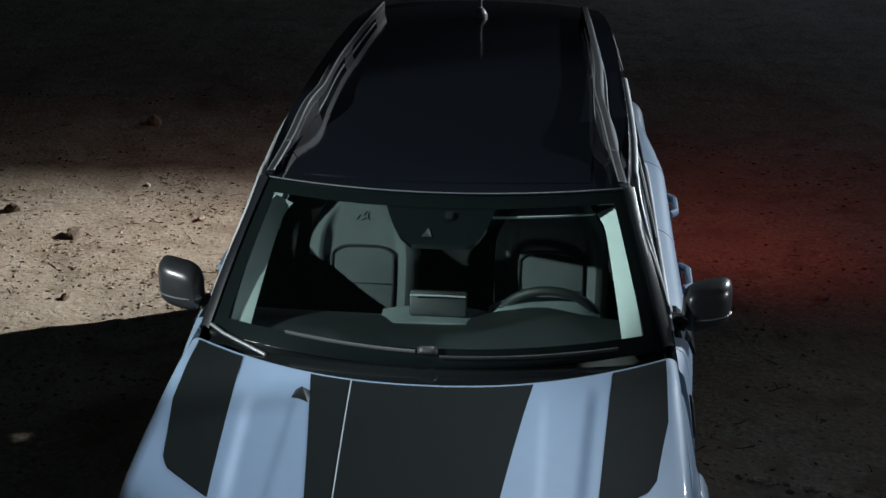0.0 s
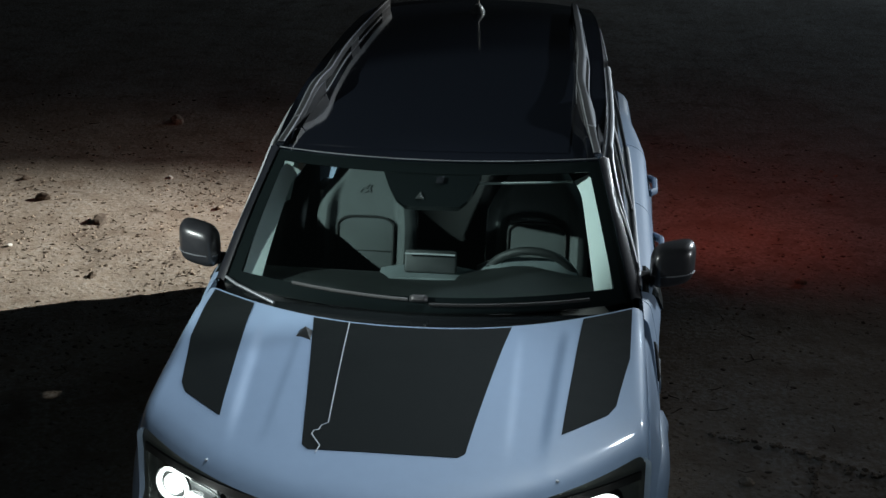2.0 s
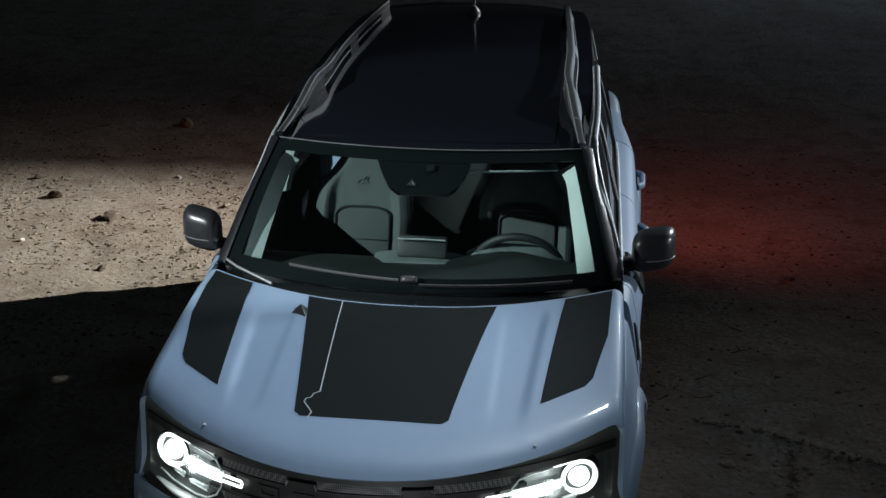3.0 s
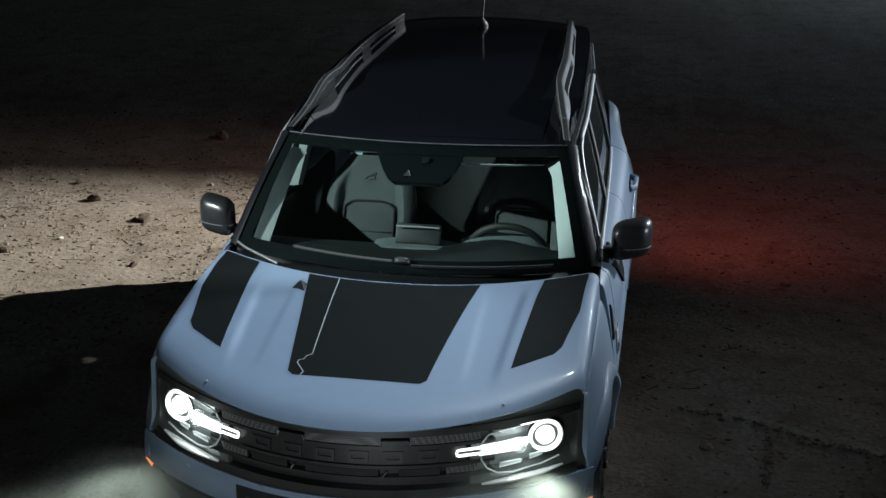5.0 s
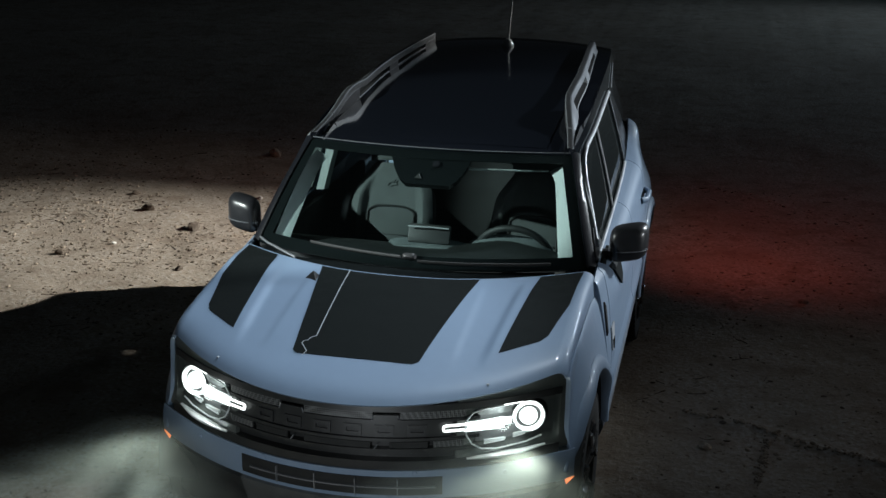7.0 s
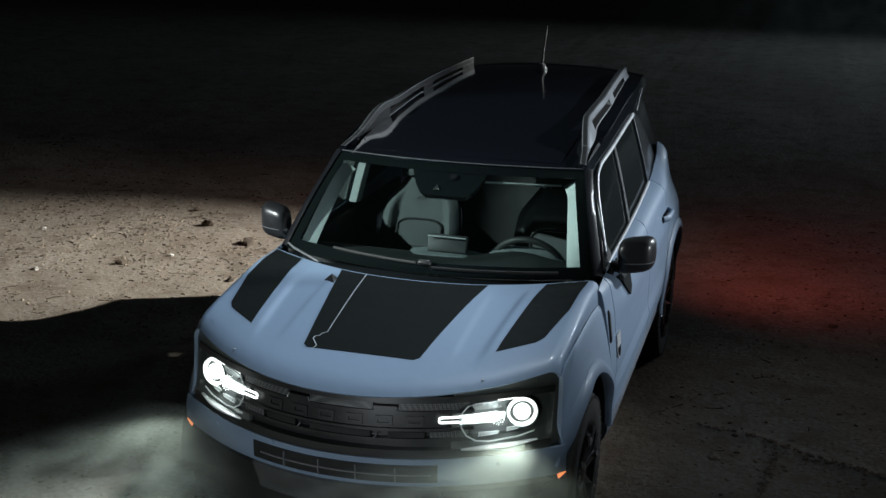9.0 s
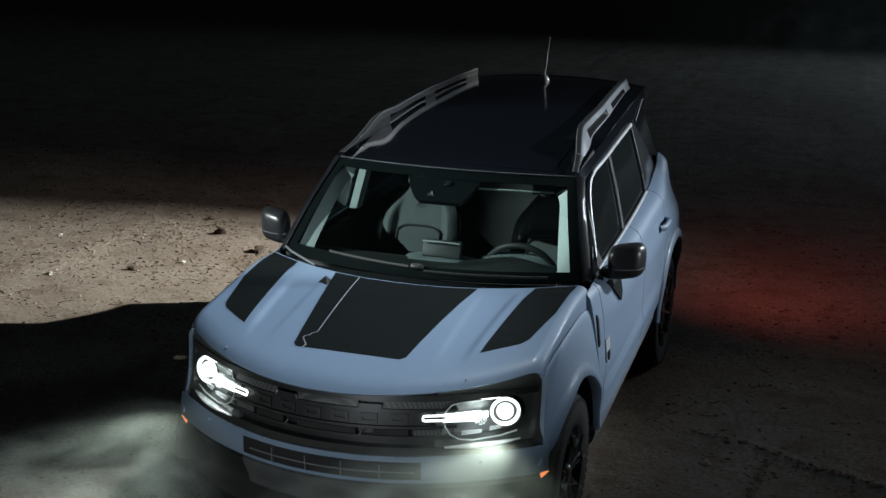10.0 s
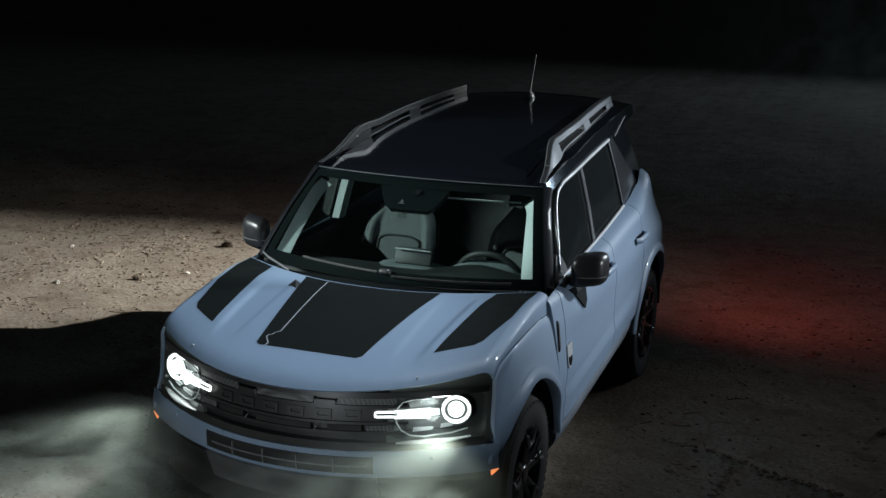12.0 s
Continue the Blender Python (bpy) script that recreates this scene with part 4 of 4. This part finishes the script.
# ---- mirrors ----
for s in (-1, 1):
    mir = new("door_mirror")
    mir.parent = car
    mir["label"] = "black door mirror with satin cap"
    verts, faces = [], []
    nu, nv = 28, 18
    for i in range(nu):
        a = 2 * math.pi * i / nu
        for j in range(nv):
            b = math.pi * (j / (nv - 1) - 0.5)
            sq = lambda c, e: math.copysign(abs(c) ** e, c)
            x = 0.088 * sq(math.cos(b), 0.5) * sq(math.cos(a), 0.55)
            z = 0.088 * sq(math.cos(b), 0.5) * sq(math.sin(a), 0.55)
            y = 0.085 * sq(math.sin(b), 0.8)
            if y > 0:
                y *= 0.35
            z += 0.010 * x / 0.088
            verts.append((s * (0.936 + x), 0.845 + y + 0.03 * x / 0.088, 1.200 + z))
    for i in range(nu):
        for j in range(nv - 1):
            a, b = i * nv, ((i + 1) % nu) * nv
            faces.append((a + j, a + j + 1, b + j + 1, b + j))
    link("housing", verts, faces, CAP, mir, "", 60)
    tube("cap_line", [(s * (0.936 + 0.089 * math.cos(a) * (1 if abs(math.cos(a)) < 0.9 else 0.99)), 0.845 - 0.088 * math.sin(a) ** 0.6 + 0.03 * math.cos(a), 1.172) for a in lin(0.25, math.pi - 0.25, 14)], 0.003, RAIL, mir, 6)
    box("mirror_glass", (0.120, 0.004, 0.115), pose(s * 0.936, 0.872, 1.200, 0, 0, s * 14), CHROME, mir, 0.002)
    link("sail", [(s * (glass_side(y, z) + o), y, z) for o in (-0.01, 0.016) for y, z in ((0.66, 1.16), (0.90, 1.165), (0.86, 1.24), (0.78, 1.27))], [(3, 2, 1, 0), (4, 5, 6, 7)] + [(k, (k + 1) % 4, 4 + (k + 1) % 4, 4 + k) for k in range(4)], PLASTIC, mir, "", 30)
    drop = [(0.68, 1.140), (0.92, 1.150), (0.945, 1.09), (0.920, 1.02), (0.875, 0.985), (0.835, 1.02), (0.77, 1.08)]
    outer = [(s * (side_x(y, z) + 0.012), y, z) for y, z in drop]
    inner = [(s * (side_x(y, z) - 0.02), y, z) for y, z in drop]
    k = len(drop)
    link("foot", outer + inner, [tuple(range(k)), tuple(range(2 * k - 1, k - 1, -1))] + [(i, (i + 1) % k, k + (i + 1) % k, k + i) for i in range(k)], DECAL, mir, "", 0)
    tube("arm", [(s * 0.79, 0.825, 1.135), (s * 0.86, 0.84, 1.132), (s * 0.90, 0.845, 1.142)], [0.05, 0.04, 0.045], PLASTIC, mir, 10, "", 0.55)

# ---- antenna ----
aer = new("antenna")
aer.parent = car
az = roof_z(2.825)
lathe("base", [(0.036, 0.0), (0.036, 0.012), (0.026, 0.03), (0.014, 0.045), (0.0005, 0.047)], pose(0, 2.825, az - 0.002), SILVER, aer, 20, "small bright antenna base")
tube("mast", [(0, 2.83, az + 0.03), (0.0, 2.885, az + 0.14), (0.0, 2.948, az + 0.265)], [0.008, 0.005, 0.003], SILVER, aer, 8)

# ---- cabin ----
shell("dashboard", sheet(lambda u, v: (0.72 * u, 0.50 + 0.42 * v + 0.10 * u * u * (1 - v), 1.085 + 0.035 * math.sin(math.pi * v) + 0.05 * math.exp(-((u - 0.5) / 0.28) ** 2) * step(0.3, 0.8, v) - 0.10 * step(0.85, 1.0, v)), lin(-1, 1, 40), lin(0, 1, 18)), DASH, car, 0.05, "grey moulded dashboard")
box("display", (0.205, 0.03, 0.092), pose(-0.004, 0.812, 1.168, -24), DASH, car, 0.010, "upright centre display in a grey frame")
box("screen_face", (0.19, 0.004, 0.078), pose(-0.004, 0.830, 1.170, -24), BLANK, car.children[-1], 0.002)
tube("frame_edge", [(-0.102, 0.788, 1.208), (-0.004, 0.787, 1.210), (0.094, 0.788, 1.208)], 0.0035, TRIM, car.children[-1], 6)
shell("binnacle", sheet(lambda u, v: (0.37 + 0.20 * u, 0.72 + 0.20 * v, 1.118 + 0.045 * (1 - abs(u) ** 3) * step(0, 0.5, v) - 0.03 * (1 - v)), lin(-1, 1, 20), lin(0, 1, 10)), BINNACLE, car, 0.04, "grey instrument hood")
shell("console_pad", sheet(lambda u, v: (-0.01 + 0.20 * u, 0.74 + 0.14 * v, 1.108 + 0.02 * (1 - abs(u) ** 3)), lin(-1, 1, 14), lin(0, 1, 6)), BINNACLE, car, 0.03)
wm = Matrix.Translation((0.385, 0.935, 1.045)) @ Euler((radians(-66), 0, 0)).to_matrix().to_4x4()
tube("steering_wheel", [wm @ Vector((0.185 * math.cos(a), 0.185 * math.sin(a), 0)) for a in lin(0, 2 * math.pi, 33)[:-1]], 0.017, DASH, car, 10, "dark steering wheel", closed=True)
sw = car.children[-1]
box("wheel_boss", (0.15, 0.11, 0.05), wm, INSIDE, sw, 0.02)
box("wheel_spoke", (0.34, 0.04, 0.02), wm, INSIDE, sw, 0.008)


def build_seat(x):
    seat = new("front_seat")
    seat.parent = car
    seat["label"] = "grey cloth front seat with head restraint"

    wide = curve([0.0, 0.45, 0.68, 0.80, 0.90, 1.0], [0.205, 0.228, 0.222, 0.205, 0.160, 0.112])

    def back(u, v):
        side = step(0.58, 0.80, abs(u)) * (1 - step(0.72, 0.95, v))
        round_off = 0.05 * abs(u) ** 6
        return (x + wide(v) * u, 1.435 + 0.205 * v - 0.050 * side + round_off, 0.655 + 0.64 * v)

    def panel(u, v, out):
        top = 0.665 - 0.05 * abs(u) ** 5
        return Vector(back(u * 0.56, 0.10 + (top - 0.10) * v)) + Vector((0, -out - 0.012 * math.sin(math.pi * v) * (1 - u * u), 0))
    shell("backrest", sheet(back, lin(-1, 1, 40), lin(0, 1, 34)), CLOTH, seat, 0.10)
    shell("insert", sheet(lambda u, v: panel(u, v, 0.012), lin(-1, 1, 20), lin(0, 1, 18)), CLOTH_DARK, seat, 0.02, "darker padded seat insert")
    hem = [panel(-1, v, 0.016) for v in lin(0.2, 1, 12)] + [panel(u, 1, 0.016) for u in lin(-0.9, 0.9, 12)] + [panel(1, v, 0.016) for v in lin(1, 0.2, 12)]
    tube("piping", hem, 0.0065, INSIDE, seat, 6, "dark seam piping")
    seam = [Vector(back(u * 0.57, 0.44)) + Vector((0, -0.022, 0)) for u in lin(-1, 1, 10)]
    tube("seam", seam, 0.003, INSIDE, seat, 6)
    shell("headrest", sheet(lambda u, v: (x + (0.135 - 0.02 * v**2) * u, 1.640 + 0.02 * v - 0.03 * math.sin(math.pi * min(1, v + 0.25)) + 0.03 * abs(u) ** 3, 1.315 + 0.155 * v - 0.02 * abs(u) ** 3), lin(-1, 1, 16), lin(0, 1, 12)), CLOTH, seat, 0.09, "", 60)
    crest = [Vector(back(u, v)) + Vector((0, -0.004, 0)) for u, v in ((-0.16, 0.82), (-0.10, 0.85), (-0.02, 0.845), (0.06, 0.875), (0.12, 0.87), (0.07, 0.85), (0.10, 0.82), (0.02, 0.83), (-0.06, 0.815))]
    tube("stitched_emblem", crest, 0.002, CLOTH_DARK, seat, 6)
    for d in (-0.055, 0.055):
        tube("headrest_post", [(x + d, 1.675, 1.25), (x + d, 1.685, 1.34)], 0.007, CHROME, seat, 8)
    box("cushion", (0.50, 0.50, 0.16), pose(x, 1.30, 0.62, 6), CLOTH, seat, 0.05, "", (0.92, 0.95), 3)


build_seat(-0.385)
build_seat(0.385)
box("rear_bench", (1.20, 0.16, 0.62), pose(0, 2.42, 0.98, -14), INSIDE, car, 0.05, "dark rear bench seat")
box("cabin_floor", (1.45, 2.3, 0.06), pose(0, 1.75, 0.63), INSIDE, car, 0.01)
box("bulkhead", (1.45, 0.06, 0.5), pose(0, 0.56, 0.86), INSIDE, car, 0.01)
box("rear_panel", (1.04, 0.05, 0.66), pose(0, 3.33, 1.28, -8), BLACK, car, 0.02, "dark tailgate glass")

# ---- wipers and cowl ----
shell("cowl", sheet(lambda u, v: (0.77 * u, hood_rear(0.77 * u) - 0.01 + 0.17 * v, 1.116 + 0.016 * v - 0.02 * abs(u) ** 2), lin(-1, 1, 30), lin(0, 1, 4)), FRIT, car, 0.03)
for a, b in (((-0.49, 0.090), (-0.04, 0.070)), ((0.04, 0.045), (0.62, 0.040))):
    path = [screen_place((a[0] + (b[0] - a[0]) * t) / 0.77, a[1] + (b[1] - a[1]) * t, 0.012) for t in lin(0, 1, 10)]
    tube("wiper", path, 0.0055, MESHY if a[0] < 0 else INSIDE, car, 6, "black windscreen wiper")
    tube("blade", [p + Vector((0, 0.004, -0.006)) for p in path], 0.004, RUBBER, car.children[-1], 6)
tube("wiper", [screen_place(-0.99, 0.03, 0.01), screen_place(-0.92, 0.0, 0.012), screen_place(-0.70, -0.06, 0.012)], 0.0065, RAIL, car, 8, "grey wiper arm at the screen corner")
box("washer_pod", (0.075, 0.030, 0.022), Matrix.Translation(screen_place(0, 0.078, 0.014)) @ pose(0, 0, 0, 50), PLASTIC, car, 0.008, "small dark washer pod", (0.6, 0.8))

# ---- tail lamps ----
for s in (-1, 1):
    box("tail_lamp", (0.10, 0.06, 0.28), pose(s * 0.54, 3.60, 0.90), RED, car, 0.02, "lit red tail lamp")
    lamp("tail_glow", 26 if s > 0 else 12, look((s * 0.90, 3.72, 1.25), (s * 2.1, 5.2, 0.0)), (1.0, 0.19, 0.15), 112, 1.0, 0.5)

# inner centre pillars
for s in (-1, 1):
    rows = [[(s * (glass_side(y, z) - d), y, z) for d, y in ((0.020, 1.455), (0.060, 1.462), (0.078, 1.485), (0.060, 1.56))] for z in lin(1.17, 1.58, 8)]
    shell("inner_pillar", rows, PILLAR, car, 0.015 * s, "light grey inner pillar trim")
    box("door_card", (0.04, 1.72, 0.46), pose(s * 0.765, 1.47, 0.90), INSIDE, car, 0.015, "dark inner door panel")


# ---- mist sheets low in front of the lamps, shaped like their beams ----
def mist_material(name, density):
    mat = bpy.data.materials.new(name)
    mat.use_nodes = True
    tree = mat.node_tree
    tree.nodes.remove(tree.nodes["Principled BSDF"])
    make = lambda kind: tree.nodes.new("ShaderNode" + kind)
    clear, up, down, both, mix = make("BsdfTransparent"), make("BsdfDiffuse"), make("BsdfTranslucent"), make("MixShader"), make("MixShader")
    for n in (up, down):
        n.inputs[0].default_value = (0.70, 0.78, 0.68, 1)
    tree.links.new(up.outputs[0], both.inputs[1])
    tree.links.new(down.outputs[0], both.inputs[2])
    uv, parts = make("UVMap"), make("SeparateXYZ")
    tree.links.new(uv.outputs[0], parts.inputs[0])

    def calc(op, a, b):
        n = make("Math")
        n.operation = op
        for k, v in enumerate((a, b)):
            if isinstance(v, (int, float)):
                n.inputs[k].default_value = v
            else:
                tree.links.new(v, n.inputs[k])
        return n.outputs[0]
    # density fades across and along; on the lamp sheets this draws the beam
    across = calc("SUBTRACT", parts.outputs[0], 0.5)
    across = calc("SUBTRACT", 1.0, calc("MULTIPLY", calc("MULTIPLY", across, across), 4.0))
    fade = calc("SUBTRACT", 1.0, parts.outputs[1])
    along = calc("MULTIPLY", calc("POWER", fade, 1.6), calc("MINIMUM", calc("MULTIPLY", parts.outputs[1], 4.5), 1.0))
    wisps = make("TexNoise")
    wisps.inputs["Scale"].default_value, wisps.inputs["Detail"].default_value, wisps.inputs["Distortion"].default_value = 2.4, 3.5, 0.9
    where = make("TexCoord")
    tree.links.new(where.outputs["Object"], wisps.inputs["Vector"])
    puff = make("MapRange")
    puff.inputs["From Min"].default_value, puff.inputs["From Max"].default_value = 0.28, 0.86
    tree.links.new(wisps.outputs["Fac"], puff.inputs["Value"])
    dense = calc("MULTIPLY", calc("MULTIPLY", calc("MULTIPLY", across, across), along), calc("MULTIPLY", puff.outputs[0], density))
    tree.links.new(dense, mix.inputs[0])
    tree.links.new(clear.outputs[0], mix.inputs[1])
    tree.links.new(both.outputs[0], mix.inputs[2])
    tree.links.new(mix.outputs[0], tree.nodes["Material Output"].inputs[0])
    return mat


MIST = mist_material("thin_mist", 0.32)
MIST_LEFT = mist_material("beam_shaped_mist", 0.60)
MIST_RIGHT = mist_material("dense_beam_shaped_mist", 0.90)


def beam_mist_sheet(s, height, seed):
    """One wavy sheet of mist that widens forward from a lamp to give the beam its shape."""
    nu, nv, verts, faces, uvs = 22, 34, [], [], []
    for i in range(nu):
        for j in range(nv):
            u, v = i / (nu - 1), j / (nv - 1)
            d = 0.0 + 2.4 * v
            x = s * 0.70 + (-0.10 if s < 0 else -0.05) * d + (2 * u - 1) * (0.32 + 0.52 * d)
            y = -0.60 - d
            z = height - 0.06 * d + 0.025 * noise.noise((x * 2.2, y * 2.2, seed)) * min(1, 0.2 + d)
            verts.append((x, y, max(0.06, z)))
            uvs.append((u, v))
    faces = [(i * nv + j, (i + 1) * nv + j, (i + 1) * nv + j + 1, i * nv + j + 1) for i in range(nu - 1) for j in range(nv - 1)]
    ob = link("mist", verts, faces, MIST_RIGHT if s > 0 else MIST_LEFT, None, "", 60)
    layer = ob.data.uv_layers.new(name="UVMap")
    for loop in ob.data.loops:
        layer.data[loop.index].uv = uvs[loop.vertex_index]
    return tagged(ob, "thin pale mist sheet shaped like the headlamp beam", "mist", kind="stuff")


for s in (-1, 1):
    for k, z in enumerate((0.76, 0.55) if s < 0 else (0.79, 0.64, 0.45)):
        beam_mist_sheet(s, z - (0.05 * z if s < 0 else 0), 3.3 * k + s)


def mist_bank(y, seed):
    """A tall, very thin bank of mist far behind the car."""
    nu, nv, verts, uvs = 30, 12, [], []
    for i in range(nu):
        for j in range(nv):
            u, v = i / (nu - 1), j / (nv - 1)
            x = -3.0 + 16.0 * u
            verts.append((x, y + 0.8 * noise.noise((x * 0.3, v * 2, seed)), 5.0 * v))
            uvs.append((u, 0.50 + 0.50 * v))
    faces = [(i * nv + j, (i + 1) * nv + j, (i + 1) * nv + j + 1, i * nv + j + 1) for i in range(nu - 1) for j in range(nv - 1)]
    ob = link("mist", verts, faces, MIST, None, "", 60)
    layer = ob.data.uv_layers.new(name="UVMap")
    for loop in ob.data.loops:
        layer.data[loop.index].uv = uvs[loop.vertex_index]
    return tagged(ob, "thin cool mist hanging far behind the car", "mist", kind="stuff")


for y, seed in ((14.5, 5.1), (15.8, 3.7), (17.0, 2.2), (19.0, 8.4)):
    mist_bank(y, seed)
